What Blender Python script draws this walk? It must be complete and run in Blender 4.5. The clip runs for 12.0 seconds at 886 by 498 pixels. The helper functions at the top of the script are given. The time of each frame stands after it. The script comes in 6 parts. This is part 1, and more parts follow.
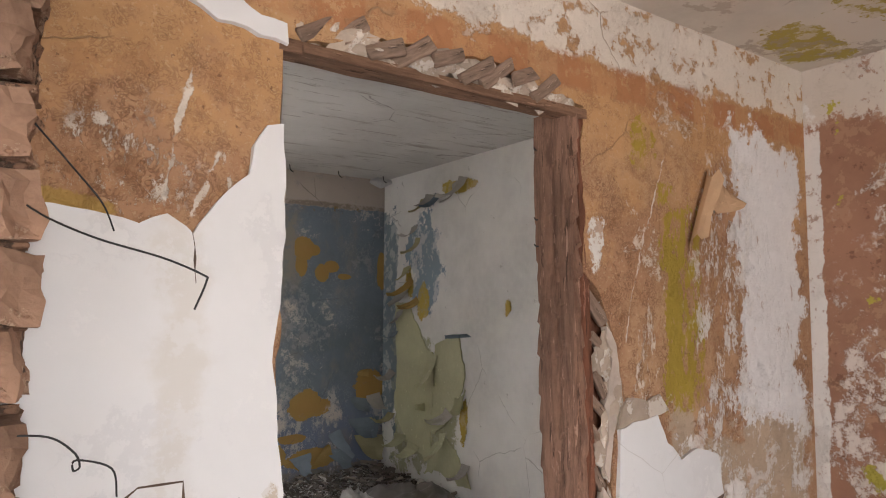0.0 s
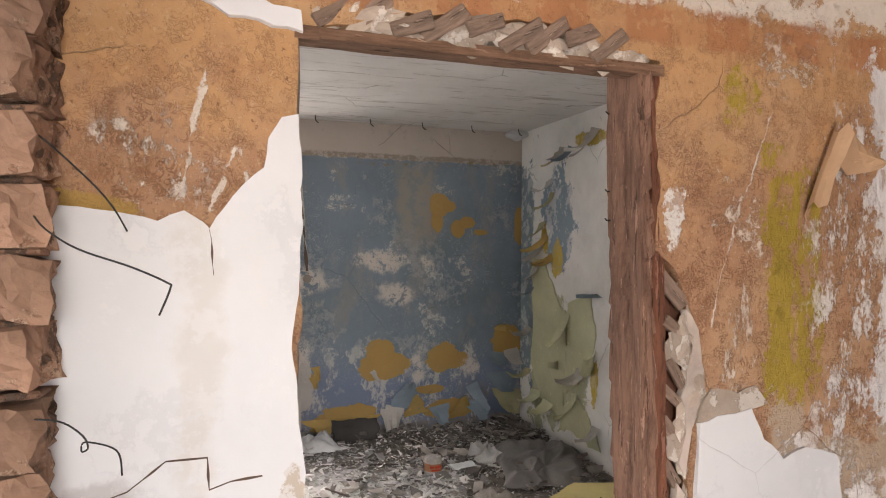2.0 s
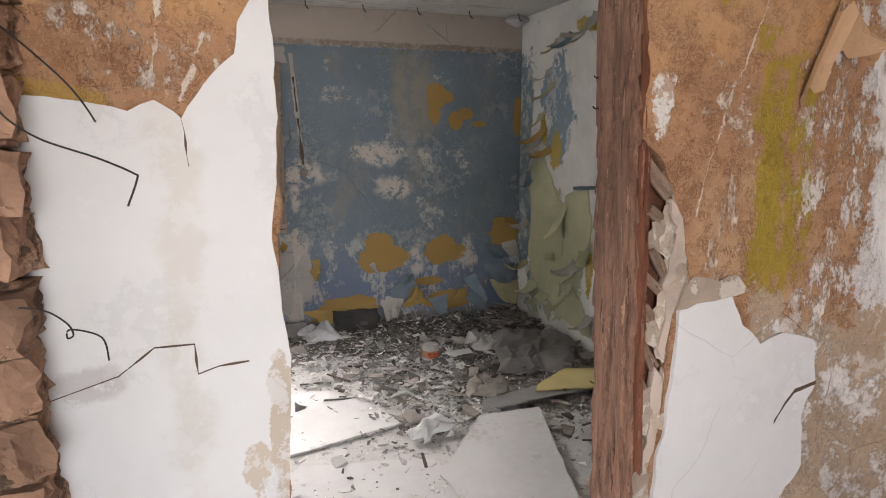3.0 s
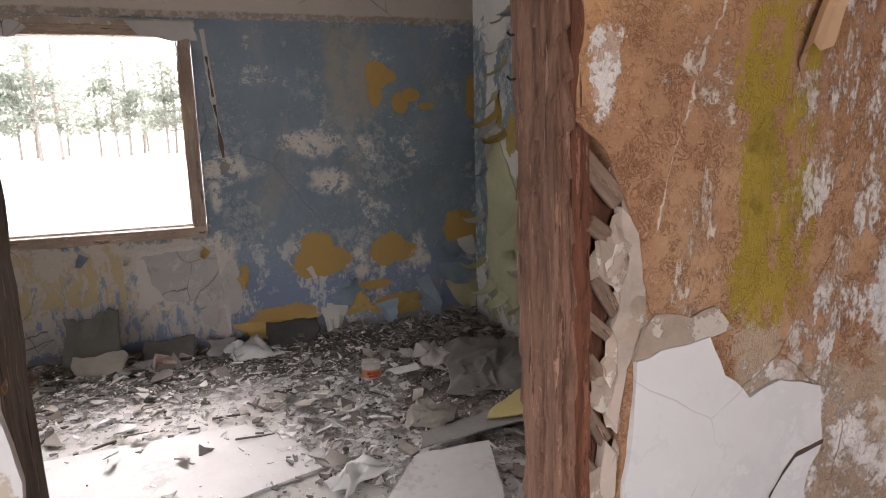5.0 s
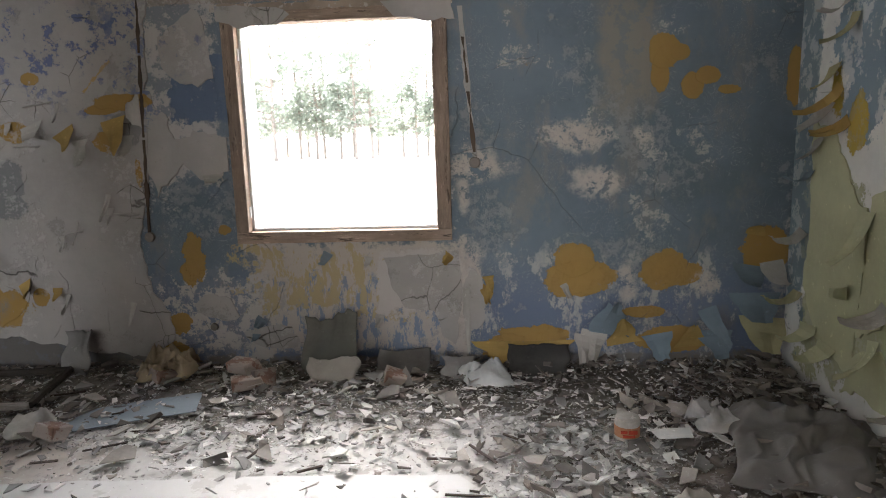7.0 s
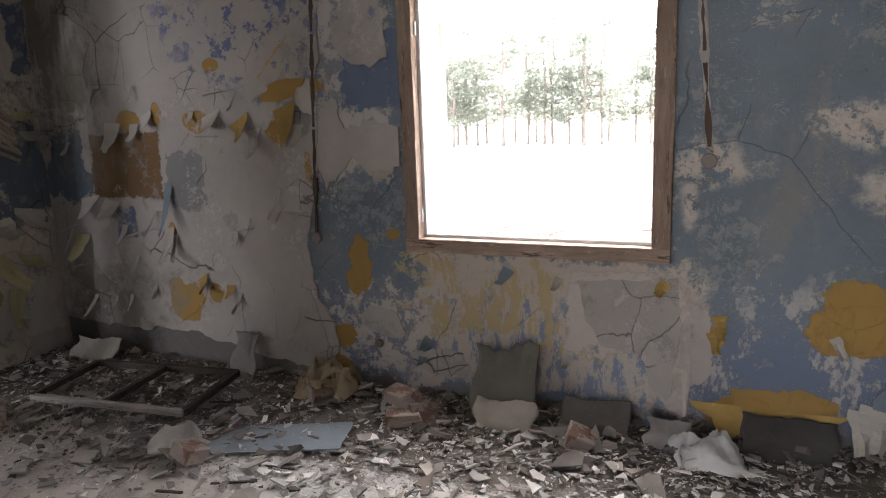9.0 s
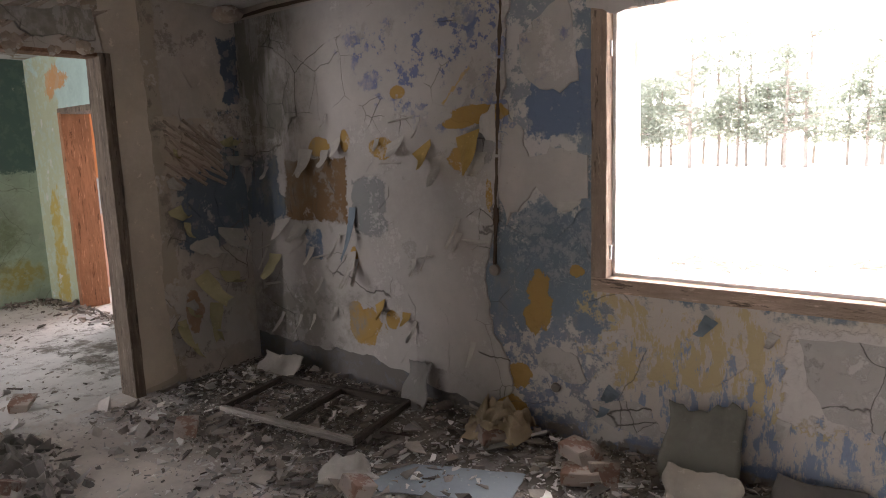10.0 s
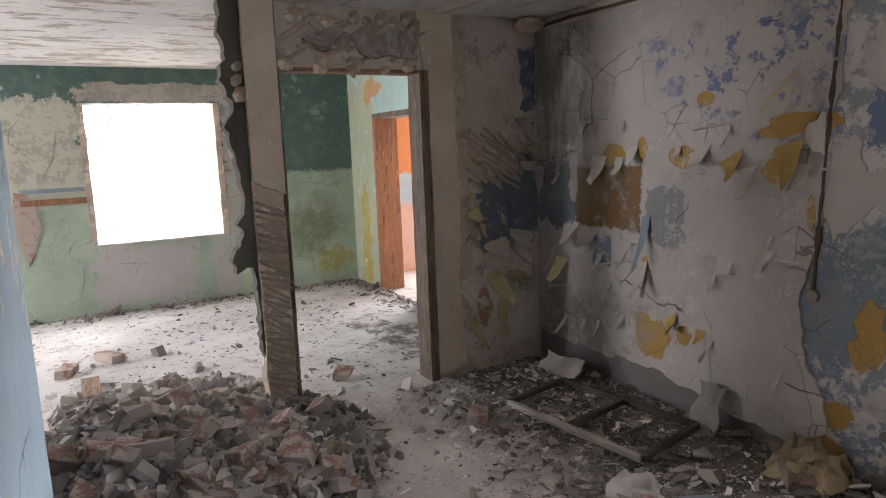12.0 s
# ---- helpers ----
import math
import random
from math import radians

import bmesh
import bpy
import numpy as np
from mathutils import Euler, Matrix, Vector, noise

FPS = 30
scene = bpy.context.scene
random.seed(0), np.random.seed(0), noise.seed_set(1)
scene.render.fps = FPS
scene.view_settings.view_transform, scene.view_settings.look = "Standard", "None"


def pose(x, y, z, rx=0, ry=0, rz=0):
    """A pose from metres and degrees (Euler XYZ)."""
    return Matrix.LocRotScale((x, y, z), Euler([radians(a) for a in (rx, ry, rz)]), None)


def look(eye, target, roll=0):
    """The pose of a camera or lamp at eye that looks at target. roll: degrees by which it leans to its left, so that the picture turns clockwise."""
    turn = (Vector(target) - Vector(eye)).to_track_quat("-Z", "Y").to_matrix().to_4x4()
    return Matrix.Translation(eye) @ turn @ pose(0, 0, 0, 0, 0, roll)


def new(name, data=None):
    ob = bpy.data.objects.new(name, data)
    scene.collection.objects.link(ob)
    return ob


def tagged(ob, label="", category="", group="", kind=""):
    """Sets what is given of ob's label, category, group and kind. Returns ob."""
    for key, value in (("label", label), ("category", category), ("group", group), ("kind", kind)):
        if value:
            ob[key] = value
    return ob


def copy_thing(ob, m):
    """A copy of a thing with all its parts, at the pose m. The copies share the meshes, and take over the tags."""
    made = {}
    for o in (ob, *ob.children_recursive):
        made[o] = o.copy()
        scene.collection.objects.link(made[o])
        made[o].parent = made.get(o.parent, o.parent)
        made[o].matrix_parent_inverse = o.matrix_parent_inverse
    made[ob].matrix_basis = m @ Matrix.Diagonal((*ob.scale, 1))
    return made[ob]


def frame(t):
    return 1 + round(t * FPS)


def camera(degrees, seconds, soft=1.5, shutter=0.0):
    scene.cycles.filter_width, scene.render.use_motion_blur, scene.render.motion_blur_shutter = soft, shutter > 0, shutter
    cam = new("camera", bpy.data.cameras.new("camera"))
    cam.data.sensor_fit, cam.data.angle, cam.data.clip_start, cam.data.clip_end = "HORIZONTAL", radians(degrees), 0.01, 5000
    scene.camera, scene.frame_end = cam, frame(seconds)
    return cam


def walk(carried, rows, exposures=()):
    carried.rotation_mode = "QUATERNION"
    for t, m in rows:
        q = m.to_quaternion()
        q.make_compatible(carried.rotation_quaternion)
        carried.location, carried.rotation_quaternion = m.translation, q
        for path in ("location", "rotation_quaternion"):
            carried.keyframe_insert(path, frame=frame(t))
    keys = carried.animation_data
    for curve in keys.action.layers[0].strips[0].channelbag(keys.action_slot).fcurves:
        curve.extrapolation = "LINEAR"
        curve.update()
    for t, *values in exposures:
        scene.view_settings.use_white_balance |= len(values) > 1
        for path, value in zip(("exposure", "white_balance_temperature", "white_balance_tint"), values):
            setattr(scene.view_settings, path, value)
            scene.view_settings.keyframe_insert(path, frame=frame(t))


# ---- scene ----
cam = camera(67.4, 12.0, 1.05)
PATH = [
    (0, (-0.005, 0.288, 1.442), (1.133, 1.925, 1.597), 0.3),
    (0.5, (0.15, 0.301, 1.528), (1.124, 2.04, 1.694), 0.4),
    (1, (0.271, 0.242, 1.574), (1.02, 2.089, 1.742), 0.6),
    (1.5, (0.323, 0.206, 1.596), (0.983, 2.088, 1.746), 0.8),
    (2, (0.376, 0.168, 1.558), (1.032, 2.058, 1.536), 0.4),
    (2.5, (0.408, 0.152, 1.539), (1.05, 2.026, 1.266), 0.1),
    (3, (0.44, 0.153, 1.548), (1.071, 2.021, 1.21), -0.0),
    (3.2, (0.462, 0.154, 1.56), (1.091, 2.022, 1.22), -0.1),
    (4.8, (0.891, 0.572, 1.564), (1.545, 2.417, 1.157), -1.3),
    (5, (0.894, 0.644, 1.551), (1.567, 2.487, 1.164), -1.4),
    (5.5, (1.059, 0.837, 1.528), (1.506, 2.747, 1.139), -1.7),
    (6, (1.08, 1.028, 1.509), (1.211, 2.985, 1.119), -1.2),
    (6.5, (1.115, 1.243, 1.48), (1.063, 3.208, 1.11), -1.4),
    (7, (1.145, 1.416, 1.462), (1.007, 3.379, 1.107), -1.7),
    (7.5, (1.178, 1.607, 1.475), (0.822, 3.541, 1.11), -2.1),
    (7.7, (1.18, 1.655, 1.469), (0.712, 3.567, 1.113), -2.0),
    (9.3, (1.133, 2.397, 1.471), (0.25, 4.154, 1.103), -2.2),
    (9.5, (1.088, 2.443, 1.445), (0.11, 4.157, 1.118), -2.1),
    (10, (0.997, 2.466, 1.51), (-0.232, 4.014, 1.208), -2.0),
    (10.5, (0.952, 2.436, 1.566), (-0.483, 3.797, 1.264), -2.0),
    (11, (0.937, 2.435, 1.583), (-0.623, 3.654, 1.298), -2.1),
    (11.5, (0.914, 2.367, 1.61), (-0.733, 3.462, 1.313), -2.0),
    (12, (0.891, 2.312, 1.627), (-0.834, 3.277, 1.323), -2.2),
]
EXPOSURES = [(0.0, 3.6, 6650, 16), (1.0, 3.7, 7000, 17), (1.5, 3.8, 6850, 16), (2.0, 3.9, 6700, 16), (2.5, 3.8, 6600, 15), (3.2, 3.7, 6450, 14), (4.8, 3.55, 6500, 18), (5.5, 3.4, 6350, 17), (6.0, 3.6, 6300, 14),
             (6.5, 3.65, 6200, 10), (7.7, 3.55, 6400, 14), (9.3, 3.55, 6450, 17), (10.5, 3.7, 6750, 19), (12.0, 3.9, 6500, 17)]
walk(cam, [(t, look(eye, target, roll)) for t, eye, target, roll in PATH], EXPOSURES)

# ---- light ----
world = bpy.data.worlds.new("overcast_sky")
scene.world = world
world.use_nodes = True
wn, wl = world.node_tree.nodes, world.node_tree.links
sky = wn.new("ShaderNodeTexSky")
sky.sky_type = "NISHITA"
sky.sun_disc = False
sky.sun_elevation, sky.sun_rotation = radians(40), radians(-11)
sky.air_density, sky.dust_density, sky.ozone_density = 1.0, 1.5, 1.0
grey_sky = wn.new("ShaderNodeHueSaturation")
grey_sky.inputs["Saturation"].default_value = 0.35
wl.new(sky.outputs[0], grey_sky.inputs["Color"])
wl.new(grey_sky.outputs[0], wn["Background"].inputs["Color"])
wn["Background"].inputs["Strength"].default_value = 0.15

sun_data = bpy.data.lights.new("sun", "SUN")
sun_data.energy, sun_data.angle, sun_data.color = 1.5, radians(80), (1.0, 0.96, 0.9)
sun = new("sun", sun_data)
sun.matrix_world = look((0, 0, 20), (2.0, -10.0, 11.5))


def fill_light(name, eye, target, width, height, power, colour=(0.95, 0.97, 1.0)):
    """An added area lamp that stands in for sky light from unseen openings."""
    data = bpy.data.lights.new(name, "AREA")
    data.shape, data.size, data.size_y, data.energy, data.color = "RECTANGLE", width, height, power, colour
    ob = new(name, data)
    ob.matrix_world = look(eye, target)
    return ob


# first room: added lamps in assumed openings that stay out of view
fill_light("fill_light_a", (0.3, -2.58, 1.5), (0.3, 1.8, 1.3), 1.6, 1.3, 4.6, (1.0, 0.975, 0.955))
fill_light("fill_light_b", (-1.98, 0.4, 1.5), (3.0, 0.4, 1.4), 1.3, 1.3, 2.4, (1.0, 0.975, 0.955))
# wing and green room: added lamps before solid walls, to brighten these rooms
fill_light("fill_light_wing", (-6.7, 7.2, 1.6), (-4.5, 7.2, 1.2), 1.3, 1.3, 12)
fill_light("fill_light_green", (-5.0, -2.96, 1.5), (-3.6, 3.4, 0.6), 1.5, 1.4, 18)
fill_light("fill_light_green_far", (-6.80, 0.4, 1.5), (-1.8, 3.6, 0.4), 1.3, 1.4, 10)


# ---- materials ----
class Mat:
    """A procedural material: a base colour, layers of paint laid over it by masks, and relief."""

    def __init__(self, name, base, rough=0.9, vary=0.25, scale=1.0, u="x", v="z"):
        self.m = bpy.data.materials.new(name)
        self.m.use_nodes = True
        self.t = self.m.node_tree
        self.bsdf = self.t.nodes["Principled BSDF"]
        self.bsdf.inputs["Roughness"].default_value = rough
        self.bsdf.inputs["Specular IOR Level"].default_value = 0.25
        co = self.t.nodes.new("ShaderNodeTexCoord")
        self.co = co.outputs["Object"]
        sep = self.t.nodes.new("ShaderNodeSeparateXYZ")
        self.t.links.new(self.co, sep.inputs[0])
        self.u, self.v = sep.outputs[u.upper()], sep.outputs[v.upper()]
        self.big = self.noise(1.3 * scale, 5, 0.6)
        self.fine = self.noise(22 * scale, 6, 0.65)
        a, b, c = self.noise(2.2 * scale, 2, 0.5), self.noise(7 * scale, 4, 0.6), self.noise(26 * scale, 6, 0.7)
        self.edge = self.math("ADD", self.math("MULTIPLY", a, 1.0), self.math("ADD", self.math("MULTIPLY", b, 1.1), self.math("MULTIPLY", c, 0.55)))
        self.edge = self.math("SUBTRACT", self.edge, 0.825)
        self.crumb = self.noise(70 * scale, 5, 0.7)
        dark = tuple(c * (1 - vary) for c in base)
        light = tuple(min(1, c * (1 + vary * 0.7)) for c in base)
        self.col = self.mix(self.ramp(self.big, 0.3, 0.7), dark, light)
        self.col = self.mix(self.ramp(self.fine, 0.35, 0.75, 0.35), self.col, light)
        self.height = self.math("MULTIPLY", self.fine, 0.35)

    def link(self, value, socket):
        if isinstance(value, tuple):
            socket.default_value = (*value, 1.0) if len(value) == 3 and len(socket.default_value) == 4 else value
        elif isinstance(value, (int, float)):
            socket.default_value = value
        else:
            self.t.links.new(value, socket)

    def math(self, op, a, b=0.0, clamp=False):
        n = self.t.nodes.new("ShaderNodeMath")
        n.operation, n.use_clamp = op, clamp
        self.link(a, n.inputs[0])
        self.link(b, n.inputs[1])
        return n.outputs[0]

    def noise(self, scale, detail=4, rough=0.6, stretch=None, distort=0.0):
        n = self.t.nodes.new("ShaderNodeTexNoise")
        n.inputs["Scale"].default_value, n.inputs["Detail"].default_value = scale, detail
        n.inputs["Roughness"].default_value, n.inputs["Distortion"].default_value = rough, distort
        co = self.co
        if stretch:
            mp = self.t.nodes.new("ShaderNodeMapping")
            mp.inputs["Scale"].default_value = stretch
            self.t.links.new(co, mp.inputs[0])
            co = mp.outputs[0]
        self.t.links.new(co, n.inputs["Vector"])
        return n.outputs["Fac"]

    def ramp(self, value, low, high, top=1.0, bottom=0.0):
        n = self.t.nodes.new("ShaderNodeMapRange")
        n.interpolation_type = "SMOOTHSTEP"
        self.link(value, n.inputs[0])
        for i, x in enumerate((low, high, bottom, top)):
            n.inputs[1 + i].default_value = x
        return n.outputs[0]

    def mix(self, fac, a, b):
        n = self.t.nodes.new("ShaderNodeMix")
        n.data_type = "RGBA"
        self.link(fac, n.inputs[0])
        self.link(a, n.inputs[6])
        self.link(b, n.inputs[7])
        return n.outputs[2]

    def spot(self, cu, cv, ru, rv, square=False, ragged=0.8, soft=0.06):
        """A mask: an ellipse or a box with a ragged rim."""
        du = self.math("ABSOLUTE", self.math("MULTIPLY", self.math("SUBTRACT", self.u, cu), 1 / ru))
        dv = self.math("ABSOLUTE", self.math("MULTIPLY", self.math("SUBTRACT", self.v, cv), 1 / rv))
        if square:
            d = self.math("MAXIMUM", du, dv)
        else:
            d = self.math("SQRT", self.math("ADD", self.math("MULTIPLY", du, du), self.math("MULTIPLY", dv, dv)))
        d = self.math("ADD", d, self.math("MULTIPLY", self.math("SUBTRACT", self.edge, 0.5), ragged * 1.7))
        d = self.math("ADD", d, self.math("MULTIPLY", self.math("SUBTRACT", self.crumb, 0.5), 0.35))
        return self.ramp(d, 1 - soft, 1 + soft, 0.0, 1.0)

    def lay(self, colour, mask, break_up=0.0, raise_by=0.0, noise_scale=9, detail=8, share=0.5, stretch=None):
        """Lays a colour over what is there. break_up: how much of it has worn off."""
        if break_up:
            worn = self.ramp(self.noise(noise_scale, detail, 0.72, stretch), share, share + 0.05)
            mask = self.math("MULTIPLY", mask, self.math("SUBTRACT", 1.0, self.math("MULTIPLY", worn, break_up)))
        self.col = self.mix(mask, self.col, self.mix(self.ramp(self.big, 0.3, 0.7), tuple(c * 0.88 for c in colour), colour))
        if raise_by:
            self.height = self.math("ADD", self.height, self.math("MULTIPLY", mask, raise_by))
        return mask

    def flecks(self, colour, scale, share, where=None, amount=1.0, stretch=None, detail=6):
        m = self.ramp(self.noise(scale, detail, 0.7, stretch), share, share + 0.03, amount)
        if where is not None:
            m = self.math("MULTIPLY", m, where)
        self.col = self.mix(m, self.col, colour)
        self.height = self.math("ADD", self.height, self.math("MULTIPLY", m, 0.25))

    def cracks(self, colour, scale, width=0.012, where=None, amount=0.6):
        n = self.t.nodes.new("ShaderNodeTexVoronoi")
        n.feature = "DISTANCE_TO_EDGE"
        n.inputs["Scale"].default_value = scale
        wob = self.t.nodes.new("ShaderNodeVectorMath")
        wob.operation = "MULTIPLY_ADD"
        tex = self.t.nodes.new("ShaderNodeTexNoise")
        tex.inputs["Scale"].default_value, tex.inputs["Detail"].default_value = 3.0, 5
        self.t.links.new(self.co, tex.inputs["Vector"])
        self.t.links.new(tex.outputs["Color"], wob.inputs[0])
        wob.inputs[1].default_value = (0.14, 0.14, 0.14)
        self.t.links.new(self.co, wob.inputs[2])
        self.t.links.new(wob.outputs[0], n.inputs["Vector"])
        m = self.ramp(n.outputs["Distance"], 0.0, width * 0.6, 0.0, amount)
        m = self.math("MULTIPLY", m, self.ramp(self.noise(1.9, 3, 0.5), 0.52, 0.58))
        if where is not None:
            m = self.math("MULTIPLY", m, where)
        self.col = self.mix(m, self.col, colour)
        self.height = self.math("SUBTRACT", self.height, m)

    def squiggle(self, colour, scale, width, where=None, amount=0.7, distort=2.5):
        """Thin winding strokes, as in an old printed wallpaper."""
        d = self.math("ABSOLUTE", self.math("SUBTRACT", self.noise(scale, 2, 0.5, None, distort), 0.5))
        m = self.math("MULTIPLY", self.ramp(d, width * 0.4, width, 0.0, amount), self.ramp(self.noise(scale * 0.45, 3, 0.6), 0.46, 0.56))
        if where is not None:
            m = self.math("MULTIPLY", m, where)
        self.col = self.mix(m, self.col, colour)
        self.height = self.math("SUBTRACT", self.height, self.math("MULTIPLY", m, 0.4))

    def worn(self, colour, big_scale, share, fine_scale, where=None, amount=0.9, stretch=None, fine_share=0.5):
        """Speckled wear: fine specks that gather in loose areas."""
        area = self.ramp(self.noise(big_scale, 6, 0.6, stretch), share, share + 0.10)
        speck = self.math("ADD", self.noise(fine_scale * 0.4, 13, 0.84, stretch), self.math("MULTIPLY", self.math("SUBTRACT", area, 1.0), 0.22))
        m = self.math("MULTIPLY", self.ramp(speck, fine_share, fine_share + 0.035, amount), area)
        if where is not None:
            m = self.math("MULTIPLY", m, where)
        self.col = self.mix(m, self.col, colour)
        self.height = self.math("ADD", self.height, self.math("MULTIPLY", m, 0.3))

    def line(self, a, b, width, ragged=0.02):
        """A mask: a crooked streak from a to b."""
        du, dv = b[0] - a[0], b[1] - a[1]
        l = math.hypot(du, dv)
        pu, pv = self.math("SUBTRACT", self.u, a[0]), self.math("SUBTRACT", self.v, a[1])
        along = self.math("ADD", self.math("MULTIPLY", pu, du / l / l), self.math("MULTIPLY", pv, dv / l / l))
        across = self.math("SUBTRACT", self.math("MULTIPLY", pu, dv / l), self.math("MULTIPLY", pv, du / l))
        across = self.math("ABSOLUTE", self.math("ADD", across, self.math("MULTIPLY", self.math("SUBTRACT", self.edge, 0.5), ragged * 2)))
        wide = self.math("MULTIPLY", self.ramp(self.noise(18, 4, 0.7), 0.35, 0.65), width)
        m = self.ramp(self.math("SUBTRACT", across, wide), -0.002, 0.002, 0.0, 1.0)
        return self.math("MULTIPLY", m, self.math("MULTIPLY", self.ramp(along, 0.0, 0.05), self.ramp(along, 0.95, 1.0, 0.0, 1.0)))

    def per_object(self, amount=0.3):
        """Each piece a little lighter or darker than the next."""
        info = self.t.nodes.new("ShaderNodeObjectInfo")
        self.tint(info.outputs["Random"], amount)

    def per_island(self, amount=0.4):
        geo = self.t.nodes.new("ShaderNodeNewGeometry")
        self.tint(geo.outputs["Random Per Island"], amount)

    def tint(self, value, amount):
        n = self.t.nodes.new("ShaderNodeHueSaturation")
        self.t.links.new(self.ramp(value, 0.0, 1.0, 1 + amount, 1 - amount), n.inputs["Value"])
        self.t.links.new(self.col, n.inputs["Color"])
        self.col = n.outputs[0]

    def done(self, bump=0.5, distance=0.006):
        self.t.links.new(self.col, self.bsdf.inputs["Base Color"])
        b = self.t.nodes.new("ShaderNodeBump")
        b.inputs["Strength"].default_value, b.inputs["Distance"].default_value = bump, distance
        self.t.links.new(self.height, b.inputs["Height"])
        self.t.links.new(b.outputs[0], self.bsdf.inputs["Normal"])
        return self.m


def wood(name, base, axis, vary=0.45, rough=0.9):
    """Old rough wood with the grain along an axis."""
    m = Mat(name, base, rough, 0.3, 1.5)
    stretch = [9.0, 9.0, 9.0]
    stretch["xyz".index(axis)] = 1.1
    grain = m.noise(3.4, 9, 0.75, tuple(stretch), 0.2)
    m.col = m.mix(m.ramp(grain, 0.42, 0.62, 0.8), m.col, tuple(c * (1 - vary) for c in base))
    m.flecks(tuple(c * 0.25 for c in base), 5.0, 0.60, None, 0.85, tuple(stretch))
    m.flecks(tuple(min(1, c * 1.7 + 0.05) for c in base), 7.0, 0.60, None, 0.6, tuple(stretch))
    m.height = m.math("ADD", m.math("MULTIPLY", grain, 1.6), m.math("MULTIPLY", m.fine, 0.5))
    m.per_object(0.12)
    return m.done(1.0, 0.012)


WHITE = (0.72, 0.70, 0.67)
YELLOW = (0.41, 0.255, 0.08)
BLUE = (0.18, 0.22, 0.26)

# ochre wall of the first room: printed ochre above, brown below, stencilled frieze, whitewash over it
m = Mat("ochre_wall", (0.45, 0.255, 0.12), 0.92, 0.16)
low = m.ramp(m.math("ADD", m.v, m.math("MULTIPLY", m.edge, 0.9)), 2.05, 2.5, 0.0, 1.0)
m.col = m.mix(m.math("MULTIPLY", low, 0.8), m.col, (0.34, 0.19, 0.115))
m.col = m.mix(m.ramp(m.noise(3.1, 8, 0.7), 0.42, 0.66, 0.5), m.col, (0.50, 0.33, 0.19))
m.flecks((0.55, 0.38, 0.23), 70, 0.56, None, 0.4)
m.flecks((0.32, 0.15, 0.07), 11, 0.56, None, 0.35, None, 10)
m.squiggle((0.20, 0.095, 0.05), 30, 0.07, low, 0.7)
m.squiggle((0.24, 0.12, 0.06), 44, 0.07, None, 0.45)
m.flecks((0.18, 0.09, 0.05), 48, 0.64, None, 0.7)
m.worn((0.66, 0.57, 0.48), 2.4, 0.55, 42, None, 0.9)
m.worn((0.68, 0.60, 0.51), 3.2, 0.57, 24, None, 0.85, (1.6, 1, 0.6))
m.worn((0.68, 0.60, 0.52), 3.0, 0.2, 36, m.spot(0.23, 1.74, 0.11, 0.11, False, 1.2, 0.5), 0.95, (1, 1, 0.6), 0.54)
m.worn((0.64, 0.55, 0.47), 3.0, 0.2, 44, m.spot(0.36, 1.72, 0.16, 0.18, False, 1.4, 0.6), 0.8, (1.4, 1, 0.6), 0.60)
for a, b, width in (((0.365, 1.96), (0.335, 1.84), 0.010), ((0.335, 1.85), (0.318, 1.64), 0.009), ((0.43, 1.78), (0.37, 1.62), 0.008), ((0.455, 1.72), (0.44, 1.66), 0.007),
                    ((2.04, 1.98), (1.86, 1.52), 0.007), ((1.86, 1.52), (1.80, 1.3), 0.003)):
    m.lay((0.66, 0.58, 0.50), m.line(a, b, width), 0.8, 0.3, 22, 9, 0.53)
top = m.spot(1.5, 2.50, 3.0, 0.24, True, 0.35, 0.04)
m.lay((0.70, 0.62, 0.53), top, 0.95, 0.4, 10, 11, 0.53)
frieze = m.spot(1.7, 2.195, 3.0, 0.055, True, 0.5, 0.2)
blocks = m.t.nodes.new("ShaderNodeTexWave")
blocks.inputs["Scale"].default_value = 1.1
m.t.links.new(m.co, blocks.inputs["Vector"])
m.lay((0.40, 0.175, 0.08), m.math("MULTIPLY", frieze, m.ramp(blocks.outputs["Fac"], 0.35, 0.5, 0.85, 0.4)), 0.8, 0.0, 22, 9, 0.53)
m.lay((0.35, 0.25, 0.04), m.spot(2.13, 1.45, 0.11, 0.33, True, 0.9), 0.97, 0.1, 16, 12, 0.50, (1.6, 1, 0.7))
m.lay((0.35, 0.25, 0.04), m.spot(2.07, 1.42, 0.04, 0.22, True, 1.2), 0.5, 0.1, 26, 8, 0.56)
m.lay((0.36, 0.255, 0.045), m.spot(1.9, 2.02, 0.06, 0.10, False, 1.2), 0.8, 0.0, 12, 6, 0.5)
m.lay((0.74, 0.72, 0.71), m.spot(2.74, 1.35, 0.24, 0.75, True, 0.6), 0.6, 0.3, 12, 12, 0.60, (1.6, 1, 0.7))
m.worn((0.72, 0.69, 0.66), 2.6, 0.42, 26, m.spot(2.4, 1.2, 0.18, 0.75, True, 0.8, 0.3), 0.95, (1.5, 1, 0.8))
m.lay((0.46, 0.35, 0.25), m.spot(2.55, 0.55, 0.45, 0.40, True, 0.6), 0.5, 0.1, 7, 9, 0.54)
m.worn((0.72, 0.69, 0.66), 2.2, 0.38, 13, m.spot(2.5, 0.5, 0.55, 0.5, True, 0.8, 0.3), 0.95)
m.lay((0.70, 0.67, 0.63), m.spot(1.66, 1.64, 0.05, 0.10, False, 1.2), 0.7, 0.3, 20)
m.lay(YELLOW, m.spot(0.07, 1.62, 0.14, 0.045, False, 0.4))
m.cracks((0.30, 0.2, 0.12), 1.6, 0.006)
OCHRE = m.done(0.9)

